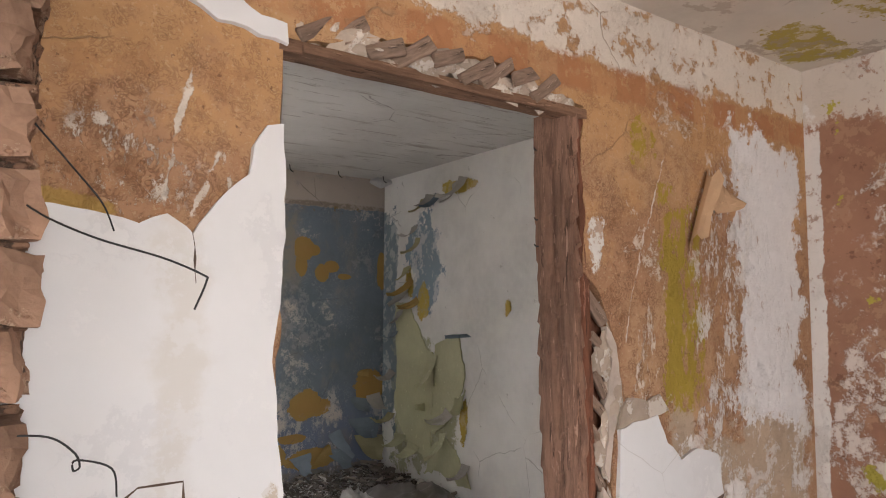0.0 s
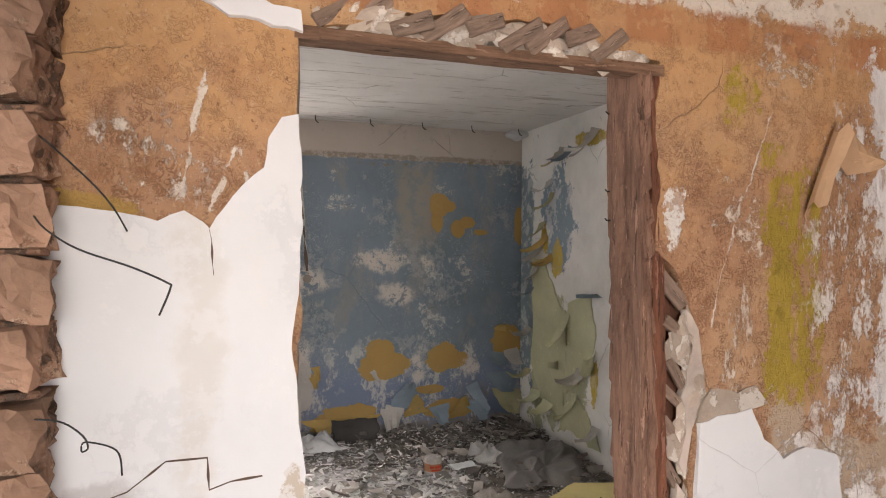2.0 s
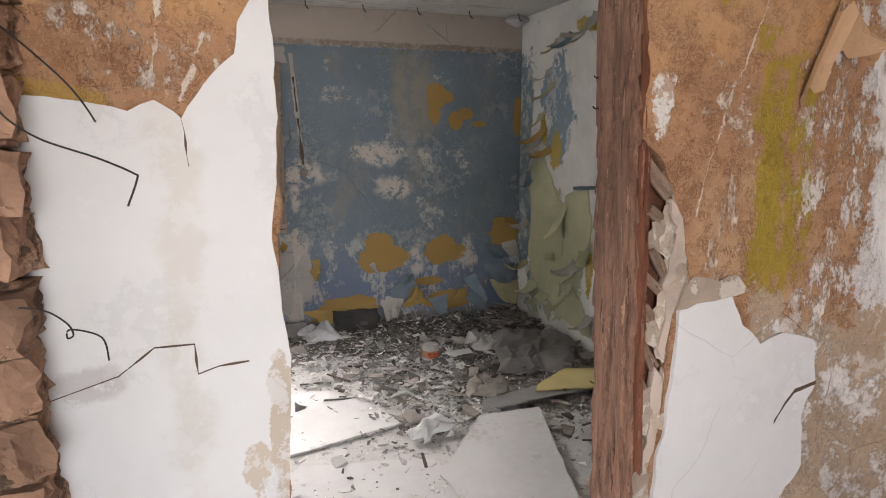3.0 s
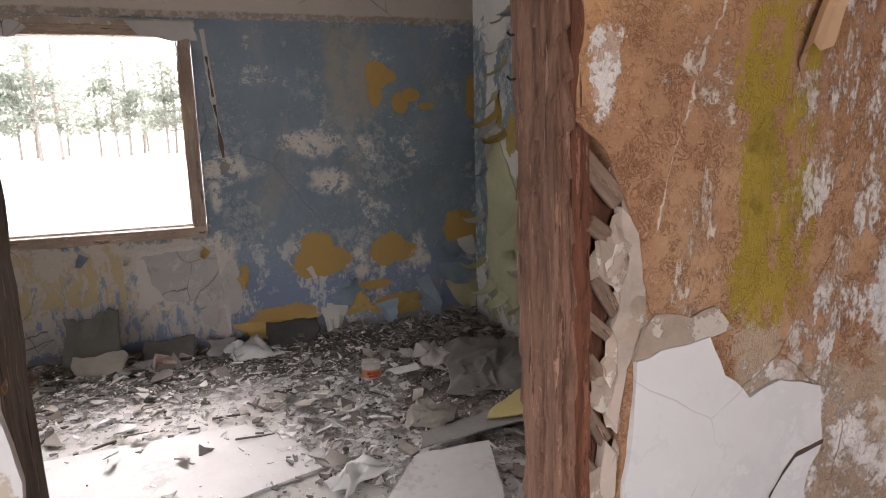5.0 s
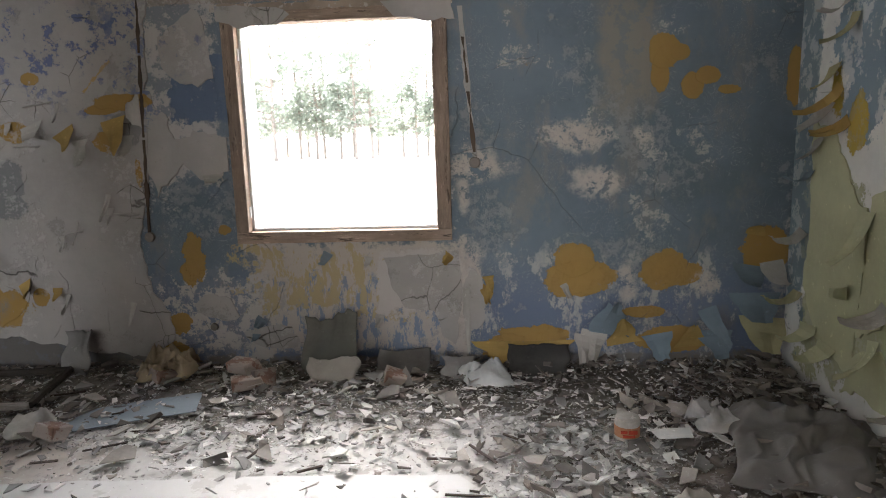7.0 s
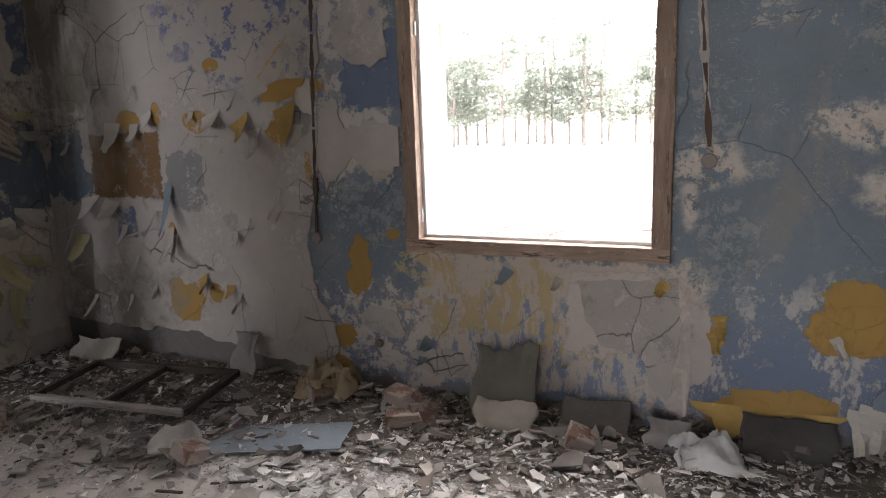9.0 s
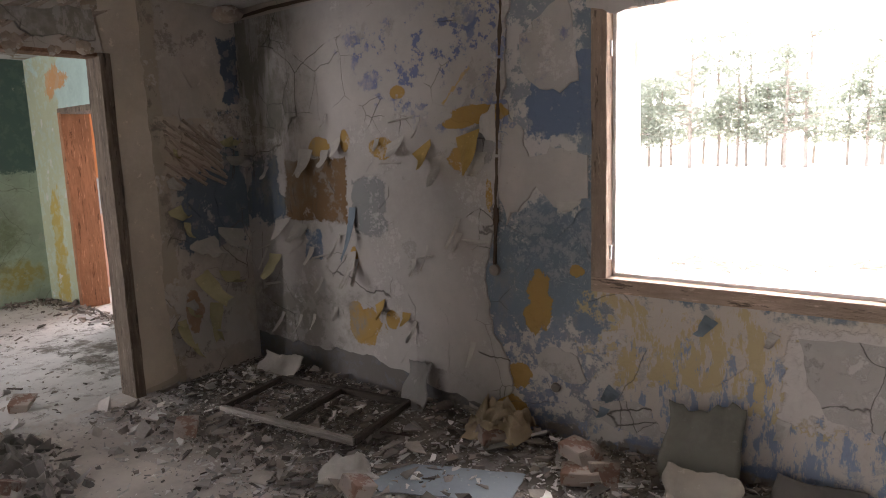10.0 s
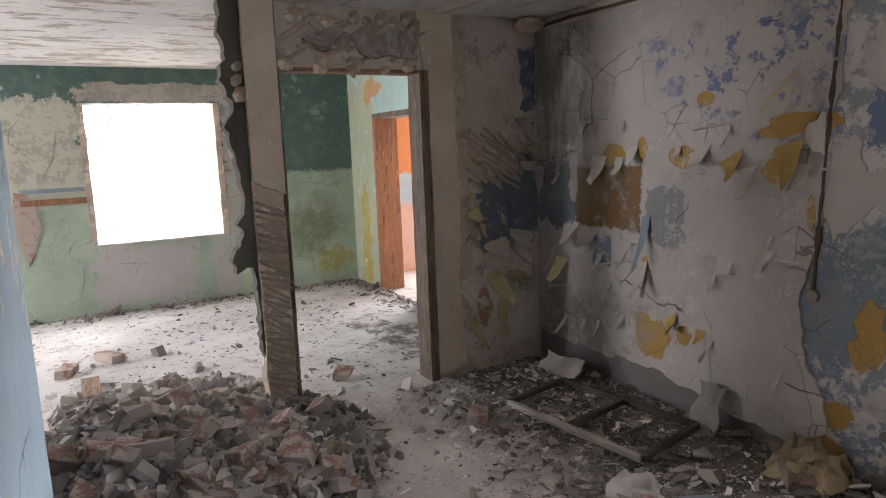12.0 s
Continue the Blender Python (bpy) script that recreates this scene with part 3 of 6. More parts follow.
def rough_box(x0, x1, y0, y1, z0, z1, step=0.05, amount=0.008, scale=9.0, seed=0.0):
    """A box of many faces with a hewn, uneven skin."""
    bm = bmesh.new()
    box(bm, x0, x1, y0, y1, z0, z1)
    for axis, (a, b) in enumerate(((x0, x1), (y0, y1), (z0, z1))):
        n = int((b - a) / step)
        for i in range(1, n):
            co, no = [0, 0, 0], [0, 0, 0]
            co[axis], no[axis] = a + (b - a) * i / n, 1
            bmesh.ops.bisect_plane(bm, geom=bm.verts[:] + bm.edges[:] + bm.faces[:], plane_co=co, plane_no=no)
    for v in bm.verts:
        d = noise.noise_vector(v.co * scale + Vector((seed, seed, 0)))
        v.co += Vector((d.x, d.y, d.z * 0.5)) * amount
        d = noise.noise_vector(v.co * scale * 3.1)
        v.co += Vector((d.x, d.y, 0)) * amount * 0.5
    return bm


def jag(points, amount, seed=0.0, step=0.03):
    """A closed outline with its free edges broken unevenly; edges on the outline's bounds stay straight."""
    us, vs = [p[0] for p in points], [p[1] for p in points]
    bounds = (min(us), max(us)), (min(vs), max(vs))
    out = []
    for (a, b), (c, d) in zip(points, points[1:] + points[:1]):
        out.append((a, b))
        length = math.hypot(c - a, d - b)
        if (a == c and a in bounds[0]) or (b == d and b in bounds[1]) or length < step:
            continue
        n = int(length / step)
        nu, nv = -(d - b) / length, (c - a) / length
        for i in range(1, n):
            f = i / n
            u, v = a + (c - a) * f, b + (d - b) * f
            p = Vector((u * 7 + seed, v * 7, seed * 1.7))
            w = (noise.noise(p) + 0.6 * noise.noise(p * 2.7) + 0.4 * noise.noise(p * 6.1)) * amount * min(1, 4 * f, 4 * (1 - f))
            out.append((u + nu * w, v + nv * w))
    return out


def slab(name, wall, outline, front, back, material, parent, amount=0.02, seed=0.0, label=""):
    """A layer of plaster or paint on a wall: wall is 'y' or 'x' (the plane's axis), front and back are places on that axis."""
    pts = jag(outline, amount, seed)
    bm = bmesh.new()

    def at(u, v, w):
        return (u, w, v) if wall == "y" else (w, u, v)

    f = [bm.verts.new(at(u, v, front)) for u, v in pts]
    g = [bm.verts.new(at(u + noise.noise(Vector((u * 9, v * 9, 3))) * 0.006, v - 0.003, back)) for u, v in pts]
    bm.faces.new(f)
    for i in range(len(pts)):
        j = (i + 1) % len(pts)
        bm.faces.new((f[i], f[j], g[j], g[i]))
    bm.normal_update()
    bmesh.ops.triangulate(bm, faces=[q for q in bm.faces if len(q.verts) > 4])
    bmesh.ops.recalc_face_normals(bm, faces=bm.faces[:])
    return emit(name, bm, material, parent, label)


def setting(name, bm, material, label, category):
    return tagged(emit(name, bm, material), label, category, "", "structure")


# ---- structure ----
YA, YA2, YB, YB2 = 1.80, 1.97, 5.377, 5.75
XE, XR, TOP = -3.09, 2.90, 2.5

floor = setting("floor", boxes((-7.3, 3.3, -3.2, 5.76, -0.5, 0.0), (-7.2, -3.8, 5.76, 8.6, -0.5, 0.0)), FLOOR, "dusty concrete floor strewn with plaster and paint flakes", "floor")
ceiling_a = setting("ceiling_first", boxes((-2.3, 3.3, -2.9, 1.95, 2.5, 2.75)), STAINED_CEILING, "stained whitewashed ceiling of the ochre room", "ceiling")
ceiling_b = setting("ceiling", boxes((-3.24, 3.3, 1.95, 5.8, 2.5, 2.75)), CEILING, "streaked and peeling whitewashed ceiling", "ceiling")
setting("ceiling_green", boxes((-7.3, -3.24, -3.2, 5.8, 2.56, 2.75), (-3.24, -2.3, -3.2, 1.95, 2.56, 2.75)), PEELING_CEILING, "badly flaking ceiling of the green room", "ceiling")

# wall between the two rooms
dividing = setting("wall_dividing", boxes((XE, 0.57, YA + 0.035, YA2, 0, TOP), (0.57, 1.6, YA + 0.035, YA2, 2.12, TOP), (1.6, 3.3, YA + 0.05, YA2, 0, TOP)),
                   RAW, "broken dividing wall with a bare doorway and peeling layers of ochre and white", "wall")
slab("ochre_plaster", "y", [(-1.2, 0), (0.57, 0), (0.57, 2.06), (0.75, 2.12), (1.0, 2.15), (1.3, 2.16), (1.45, 2.11), (1.61, 2.09), (1.60, 1.54), (1.70, 1.42), (1.76, 1.3),
      (1.79, 1.1), (1.74, 1.0), (1.73, 0.75), (1.68, 0.5), (1.70, 0.25), (1.66, 0), (3.05, 0), (3.05, 2.5), (-1.2, 2.5)], YA, YA + 0.05, OCHRE, dividing, 0.018, 1.0)
slab("white_plaster", "y", [(-1.2, 0), (0.585, 0), (0.57, 0.6), (0.59, 1.0), (0.555, 1.3), (0.575, 1.5), (0.57, 1.86), (0.53, 1.85), (0.50, 1.80), (0.49, 1.73), (0.42, 1.66), (0.37, 1.585),
      (0.355, 1.60), (0.315, 1.625), (0.26, 1.60), (0.17, 1.62), (0.07, 1.63), (-1.2, 1.66)], YA - 0.020, YA, PLASTER, dividing, 0.009, 4.0)
slab("white_plaster", "y", [(-0.3, 2.5), (-0.2, 2.28), (0.05, 2.22), (0.25, 2.18), (0.33, 2.12), (0.41, 2.08), (0.58, 2.06), (0.575, 2.11), (0.48, 2.13), (0.40, 2.19), (0.37, 2.26), (0.40, 2.5)],
     YA - 0.012, YA, PLASTER, dividing, 0.012, 7.0)
slab("white_plaster", "y", [(1.69, 0), (1.70, 0.55), (1.745, 0.8), (1.755, 1.02), (1.95, 1.05), (2.0, 0.95), (2.08, 0.88), (2.17, 0.91), (2.30, 0.875), (2.33, 0.72), (2.28, 0.6), (2.30, 0.42), (2.2, 0.3), (2.25, 0)],
     YA - 0.014, YA, PLASTER, dividing, 0.014, 9.0)
slab("blue_paint", "y", [(XE, 0), (0.57, 0), (0.57, 2.5), (XE, 2.5)], YA2 + 0.012, YA2, BLUE_WALL, dividing, 0.01, 2.0)
slab("blue_paint", "y", [(1.6, 0), (2.9, 0), (2.9, 2.5), (1.6, 2.5)], YA2 + 0.012, YA2, BLUE_WALL, dividing, 0.01, 2.0)

side_a = setting("wall_side_first", boxes((3.05, 3.3, -2.9, 1.8, 0, TOP)), RED_WASH, "brick-red wall with worn whitewash", "wall")
# walls out of view; their openings are assumed, for the added lamps
setting("wall_back_first", boxes((-2.3, -0.6, -2.9, -2.6, 0, TOP), (1.2, 3.3, -2.9, -2.6, 0, TOP), (-0.6, 1.2, -2.9, -2.6, 0, 0.8), (-0.6, 1.2, -2.9, -2.6, 2.2, TOP)), PLASTER, "plain plastered wall out of view with an assumed window opening", "wall")
setting("wall_left_first", boxes((-2.3, -2.0, -2.6, -0.3, 0, TOP), (-2.3, -2.0, 1.1, 1.95, 0, TOP), (-2.3, -2.0, -0.3, 1.1, 0, 0.8), (-2.3, -2.0, -0.3, 1.1, 2.2, TOP)), PLASTER, "plain plastered wall out of view with an assumed opening", "wall")

# long window wall of the second room, which runs on into the green room
WX0, WX1, WZ0, WZ1 = -0.40, 0.925, 0.80, 2.17
long_wall = setting("wall_long", boxes((XE - 0.14, WX0, YB, YB + 0.06, 0, TOP), (WX1, 3.3, YB, YB + 0.06, 0, TOP), (WX0, WX1, YB, YB + 0.06, 0, WZ0), (WX0, WX1, YB, YB + 0.06, WZ1, TOP)),
                    BLUE_WALL, "long wall of flaking blue paint with yellow and bare patches", "wall")
part("outer_leaf", boxes((XE - 0.14, WX0, YB + 0.06, YB2, -0.5, 2.9), (WX1, 3.3, YB + 0.06, YB2, -0.5, 2.9), (WX0, WX1, YB + 0.06, YB2, -0.5, WZ0), (WX0, WX1, YB + 0.06, YB2, WZ1, 2.9)), OUT_WALL, long_wall, "whitewashed outer masonry")
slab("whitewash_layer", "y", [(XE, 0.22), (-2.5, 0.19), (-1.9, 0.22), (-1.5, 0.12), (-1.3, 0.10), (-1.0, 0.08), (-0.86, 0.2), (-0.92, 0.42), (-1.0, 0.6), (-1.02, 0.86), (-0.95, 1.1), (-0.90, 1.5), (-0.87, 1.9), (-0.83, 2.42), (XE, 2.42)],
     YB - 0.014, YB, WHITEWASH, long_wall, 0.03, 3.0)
slab("whitewash_layer", "y", [(-0.93, 2.42), (-0.90, 1.75), (-0.78, 1.6), (-0.74, 1.45), (-0.62, 1.5), (-0.42, 1.45), (-0.42, 1.25), (-0.6, 1.2), (-0.7, 1.3), (-0.88, 1.1), (-0.94, 1.4), (-0.98, 2.0)],
     YB - 0.010, YB, WHITEWASH, long_wall, 0.05, 13.0)
slab("bare_plaster", "y", [(0.50, 0.70), (0.96, 0.74), (0.98, 0.5), (0.93, 0.14), (0.85, 0.2), (0.80, 0.36), (0.62, 0.38), (0.55, 0.5)], YB - 0.008, YB, WHITEWASH, long_wall, 0.02, 5.0)
setting("wall_side", boxes((XR, 3.3, YA2, YB, 0, TOP)), SIDE_WALL, "pale wall with peeling green and white paint", "wall")
end_wall = setting("wall_end", boxes((XE - 0.14, XE, 4.42, YB, 0, TOP), (XE - 0.14, XE, 3.47, 4.42, 2.13, TOP)), END_WALL, "plastered end wall with a doorway and bare lath", "wall")

# green room and the wing beyond it
GX = -6.85
GY0, GY1, GZ0, GZ1 = 2.49, 3.855, 0.73, 2.20
setting("wall_green", boxes((GX - 0.35, GX, -3.0, GY0, 0, 2.56), (GX - 0.35, GX, GY1, 5.40, 0, 2.56), (GX - 0.35, GX, GY0, GY1, 0, GZ0), (GX - 0.35, GX, GY0, GY1, GZ1, 2.56)),
        GREEN, "green painted wall with a window opening and flaking patches", "wall")
setting("wall_mint", boxes((GX - 0.35, -6.12, 5.40, 5.6, 0, 2.56), (-5.15, XE - 0.14, 5.40, 5.6, 0, 2.56), (-6.12, -5.15, 5.40, 5.6, 1.98, 2.56)), MINT, "pale mint wall with a door opening", "wall")
setting("wall_green_back", boxes((GX - 0.35, -2.3, -3.2, -3.0, 0, 2.56)), GREEN, "plain green wall", "wall")
setting("wall_wing", boxes((-7.2, -3.8, 8.4, 8.6, 0, 2.6), (-7.2, -7.0, 5.6, 8.4, 0, 2.6)), ORANGE, "orange and pink painted wall of the next room", "wall")
setting("wall_wing_outer", boxes((-4.0, -3.8, 5.6, 8.6, -0.5, 2.9)), OUT_WALL, "whitewashed outer wall of the wing", "wall")
setting("ceiling_wing", boxes((-7.0, -4.0, 5.6, 8.4, 2.56, 2.66)), CEILING, "plain ceiling of the next room", "ceiling")

# outside
setting("ground", boxes((-300, 300, -300, 300, -0.6, -0.5)), PALE_GROUND, "pale open ground around the house", "ground")


def ragged(name, wall, u, v, ru, rv, front, back, material, parent, seed):
    """A small leftover layer of paint with a broken rim."""
    q = random.Random(seed)
    n = 9
    pts = [(u + ru * q.uniform(0.55, 1.15) * math.cos(6.283 * i / n), v + rv * q.uniform(0.55, 1.15) * math.sin(6.283 * i / n)) for i in range(n)]
    return slab(name, wall, pts, front, back, material, parent, 0.02, seed * 0.7)


q = random.Random(12)
for i in range(13):
    u, v = q.uniform(-2.95, -1.05), q.uniform(0.35, 2.2)
    if abs(u + 2.36) < 0.42 and abs(v - 1.27) < 0.3:
        continue
    ragged("paint_layer", "y", u, v, q.uniform(0.08, 0.3), q.uniform(0.08, 0.3), YB - 0.0155 - i * 0.00022, YB - 0.014, WHITEWASH, long_wall, i + 1)
for i, (u, v, ru, rv) in enumerate(((0.1, 0.55, 0.25, 0.12), (-0.2, 0.2, 0.2, 0.1), (0.45, 0.25, 0.2, 0.12), (1.05, 0.4, 0.08, 0.25), (1.0, 0.75, 0.07, 0.2), (-0.6, 1.95, 0.2, 0.25), (-0.6, 1.2, 0.15, 0.15), (-0.55, 0.4, 0.16, 0.1), (-0.7, 2.3, 0.15, 0.1))):
    ragged("paint_layer", "y", u, v, ru, rv, YB - 0.005 - i * 0.0003, YB, WHITEWASH if i % 2 else BLUE_WALL, long_wall, i + 50)
for i in range(12):
    ragged("paint_layer", "x", q.uniform(4.75, 5.25), q.uniform(0.2, 2.2), q.uniform(0.06, 0.18), q.uniform(0.08, 0.2), XE + 0.004 + i * 0.0004, XE, END_WALL, end_wall, i + 80)
for i, (u, v, ru, rv) in enumerate(((2.05, 1.75, 0.3, 0.3), (2.2, 0.4, 0.2, 0.25), (4.1, 0.5, 0.2, 0.2), (4.1, 1.5, 0.15, 0.4), (4.7, 0.6, 0.3, 0.25), (5.1, 1.2, 0.2, 0.2), (3.0, 0.35, 0.4, 0.2), (4.05, 2.3, 0.3, 0.12), (2.7, 2.36, 0.4, 0.08))):
    ragged("paint_layer", "x", u, v, ru, rv, GX + 0.005 + i * 0.0004, GX, GREEN, bpy.data.objects["wall_green"], i + 100)


# ---- the doorway ----
def tube(points, radius=0.003, sides=6):
    """A wire along a smoothed line."""
    pts = [Vector(p) for p in points]
    line = []
    for i in range(len(pts) - 1):
        a, b, c, d = pts[max(i - 1, 0)], pts[i], pts[i + 1], pts[min(i + 2, len(pts) - 1)]
        for k in range(6):
            f = k / 6
            line.append(0.5 * ((2 * b) + (c - a) * f + (2 * a - 5 * b + 4 * c - d) * f * f + (3 * b - a - 3 * c + d) * f ** 3))
    line.append(pts[-1])
    bm = bmesh.new()
    rings = []
    for i, p in enumerate(line):
        way = (line[min(i + 1, len(line) - 1)] - line[max(i - 1, 0)]).normalized()
        side = way.cross(Vector((0.3, 0.5, 0.8))).normalized()
        up = way.cross(side)
        rings.append([bm.verts.new(p + (side * math.cos(6.283 * k / sides) + up * math.sin(6.283 * k / sides)) * radius) for k in range(sides)])
    for r, s in zip(rings, rings[1:]):
        for k in range(sides):
            bm.faces.new((r[k], r[(k + 1) % sides], s[(k + 1) % sides], s[k]))
    bm.faces.new(rings[0])
    bm.faces.new(rings[-1][::-1])
    return bm


def lump(size, seed, squash=(1, 1, 1), cuts=1, rough=0.35):
    """A broken piece of plaster or stone."""
    bm = bmesh.new()
    bmesh.ops.create_icosphere(bm, subdivisions=cuts, radius=0.5)
    for v in bm.verts:
        k = 1 + rough * noise.noise(v.co * 2.3 + Vector((seed * 3.1, seed, 0)))
        v.co = Vector((v.co.x * squash[0], v.co.y * squash[1], v.co.z * squash[2])) * size * k
    return bm


def block(size, seed=0.0, jitter=0.006, bevel=0.006, cut=0.0):
    """A brick: a bevelled block with worn corners; cut takes a broken end off it."""
    bm = bmesh.new()
    box(bm, -size[0] / 2, size[0] / 2, -size[1] / 2, size[1] / 2, -size[2] / 2, size[2] / 2, bevel)
    if cut:
        r = random.Random(int(seed * 100))
        no = Vector((1, r.uniform(-0.6, 0.6), r.uniform(-0.5, 0.5))).normalized()
        g = bmesh.ops.bisect_plane(bm, geom=bm.verts[:] + bm.edges[:] + bm.faces[:], plane_co=(size[0] * (0.5 - cut), 0, 0), plane_no=no, clear_outer=True)
        bmesh.ops.contextual_create(bm, geom=[e for e in g["geom_cut"] if isinstance(e, bmesh.types.BMEdge)])
    for v in bm.verts:
        v.co += noise.noise_vector(v.co * 14 + Vector((seed, seed * 2, 0))) * jitter
    return bm


def mesh_of(bm, name, material):
    data = bpy.data.meshes.new(name)
    bm.normal_update()
    bm.to_mesh(data)
    bm.free()
    data.materials.append(material)
    return data


def put(name, data, m, parent=None, label=""):
    ob = new(name, data)
    ob.parent = parent
    ob.matrix_basis = m
    if label:
        ob["label"] = label
    return ob


def hewn(x0, x1, y0, y1, z0, z1, depth, seed, lean=0.0, rows=190, per=9):
    """An old post: split fibres along it and overlapping axe cuts across them."""
    ring_of = [(x0 + (x1 - x0) * i / per, y0) for i in range(per)] + [(x1, y0 + (y1 - y0) * i / per) for i in range(per)]
    ring_of += [(x1 - (x1 - x0) * i / per, y1) for i in range(per)] + [(x0, y1 - (y1 - y0) * i / per) for i in range(per)]
    cx, cy = (x0 + x1) / 2, (y0 + y1) / 2
    bm, rings = bmesh.new(), []
    for j in range(rows + 1):
        z = z0 + (z1 - z0) * j / rows
        row = []
        for x, y in ring_of:
            p = Vector((x * 30 + seed, y * 30, z * 3.2))
            cut = (z * 8.5 + 1.6 * noise.noise(Vector((x * 22, y * 22, z * 2.4 + seed)))) % 1.0
            d = depth * (0.9 * cut * max(0.0, 0.3 + noise.noise(p * 0.5)) + 0.7 * abs(noise.noise(p)) + 0.35 * noise.noise(p * 2.7))
            way = Vector((cx - x, cy - y, 0))
            way.normalize()
            row.append(bm.verts.new((x + way.x * d + lean * (z1 - z), y + way.y * d, z)))
        rings.append(row)
    n = len(ring_of)
    for a, b in zip(rings, rings[1:]):
        for k in range(n):
            bm.faces.new((a[k], a[(k + 1) % n], b[(k + 1) % n], b[k]))
    bm.faces.new(rings[0][::-1])
    bm.faces.new(rings[-1])
    return bm


door_frame = tagged(thing("door_frame", "broken wooden doorway frame with a hewn post and split lintel", "door frame"), kind="structure")
part("post", hewn(1.529, 1.583, 1.790, 1.964, 0, 2.07, 0.026, 1.0, 0.025), OLD_WOOD, door_frame, "hewn red-brown post")
part("post", hewn(1.580, 1.625, 1.800, 1.962, 0, 2.07, 0.010, 4.0, 0.022), RED_WOOD, door_frame, "dark red split post")
part("backing_board", rough_box(1.624, 1.79, 1.842, 1.862, 0, 1.6, 0.06, 0.004, 5.0, 6.0), RED_WOOD, door_frame)
part("jamb_board", rough_box(0.548, 0.574, 1.812, 1.985, 0, 2.04, 0.05, 0.006, 6.0, 9.0), GREY_POST, door_frame, "dark weathered jamb board")
part("lintel", rough_box(0.56, 1.62, 1.80, 1.87, 2.046, 2.078, 0.03, 0.007, 6.0, 2.0), BEAM, door_frame, "split brown lintel")
part("lintel_strip", rough_box(0.62, 1.54, 1.790, 1.802, 2.046, 2.066, 0.03, 0.004, 9.0, 3.0), BEAM, door_frame)
rnd = random.Random(5)
for i in range(9):
    x = 0.66 + i * 0.098 + rnd.uniform(-0.01, 0.01)
    data = mesh_of(block((rnd.uniform(0.10, 0.15), 0.022, 0.042), i * 1.7, 0.012, 0.004), "lath", LATH)
    put("lath", data, pose(x, YA + rnd.uniform(-0.012, 0.012), 2.122 + 0.012 * math.sin(i * 2.1), rnd.uniform(-15, 15), rnd.uniform(18, 40) * -1, rnd.uniform(-12, 12)), door_frame)
for i in range(14):
    x = 0.63 + i * 0.07
    data = mesh_of(lump(rnd.uniform(0.08, 0.12), i + 20.0, (1.3, 0.3, 0.55), 2, 1.0), "plaster_lump", RAW)
    put("plaster_lump", data, pose(x, YA + 0.012, 2.108 + rnd.uniform(-0.02, 0.02), 0, rnd.uniform(-30, 30), 0), door_frame)
# broken lath and plaster between the post and the ochre wall
for i, z in enumerate((1.42, 1.30, 1.17, 1.10, 0.97, 0.88, 0.76, 0.66, 0.55, 0.44, 0.33, 0.2, 0.08)):
    data = mesh_of(block((rnd.uniform(0.10, 0.16), 0.02, rnd.uniform(0.028, 0.045)), i * 2.3, 0.006, 0.003), "lath", LATH)
    put("lath", data, pose(1.675 + rnd.uniform(-0.012, 0.018), YA + 0.022 + rnd.uniform(-0.006, 0.006), z, rnd.uniform(-8, 8), 45 + rnd.uniform(-12, 12), rnd.uniform(-8, 8)), door_frame)
for i in range(26):
    z = 1.45 - i * 0.056
    x = 1.715 + 0.035 * math.sin(i * 1.3) + (0.02 if z > 1 else -0.01)
    data = mesh_of(lump(rnd.uniform(0.05, 0.12), i + 50.0, (0.9, 0.22, 1.2), 2, 1.1), "plaster_lump", RAW)
    put("plaster_lump", data, pose(x, YA + 0.012, z, 0, rnd.uniform(-40, 40), 0), door_frame)
slab("plaster_lip", "y", [(1.715, 1.36), (1.765, 1.32), (1.79, 1.2), (1.78, 1.1), (1.755, 1.03), (1.735, 0.96), (1.715, 0.86), (1.695, 0.90), (1.715, 1.02), (1.70, 1.10), (1.72, 1.18), (1.74, 1.25)], YA + 0.003, YA + 0.03, LIP, door_frame, 0.014, 5.0)
slab("plaster_lip", "y", [(1.69, 0.84), (1.72, 0.80), (1.715, 0.6), (1.70, 0.45), (1.71, 0.2), (1.685, 0.05), (1.665, 0.1), (1.68, 0.35), (1.665, 0.5), (1.685, 0.68)], YA + 0.004, YA + 0.03, LIP, door_frame, 0.016, 8.0)
slab("grey_mortar", "y", [(1.75, 1.02), (1.80, 1.12), (1.9, 1.10), (1.97, 1.12), (2.02, 1.06), (1.95, 1.045)], YA - 0.009, YA, RAW, door_frame, 0.012, 3.0)
for z in (1.96, 1.72, 1.63):
    part("nail", tube([(1.555, 1.95, z), (1.53, 1.945, z - 0.003), (1.522, 1.945, z + 0.004)], 0.0025), WIRE, door_frame)

# crooked cracks in the plaster
def crack(wall, points, place, width, parent, material):
    pts = []
    for i, (u, v) in enumerate(points):
        pts.append((u + noise.noise(Vector((u * 31, v * 17, 2))) * 0.008, v))
    out = [(u, v + width * (0.4 + 0.6 * abs(noise.noise(Vector((u * 40, v * 40, 1)))))) for u, v in pts] + [(u, v - width * 0.4) for u, v in reversed(pts)]
    return slab("crack", wall, out, place, place + 0.001, material, parent, 0.004, 6.0)


crack("y", [(0.03, 0.95), (0.2, 1.0), (0.28, 1.06), (0.365, 1.06), (0.372, 0.985), (0.42, 1.0), (0.49, 1.005)], YA - 0.0215, 0.0012, dividing, SOOT)
crack("y", [(0.366, 1.59), (0.372, 1.56), (0.376, 1.50), (0.38, 1.48)], YA - 0.0215, 0.003, dividing, SOOT)
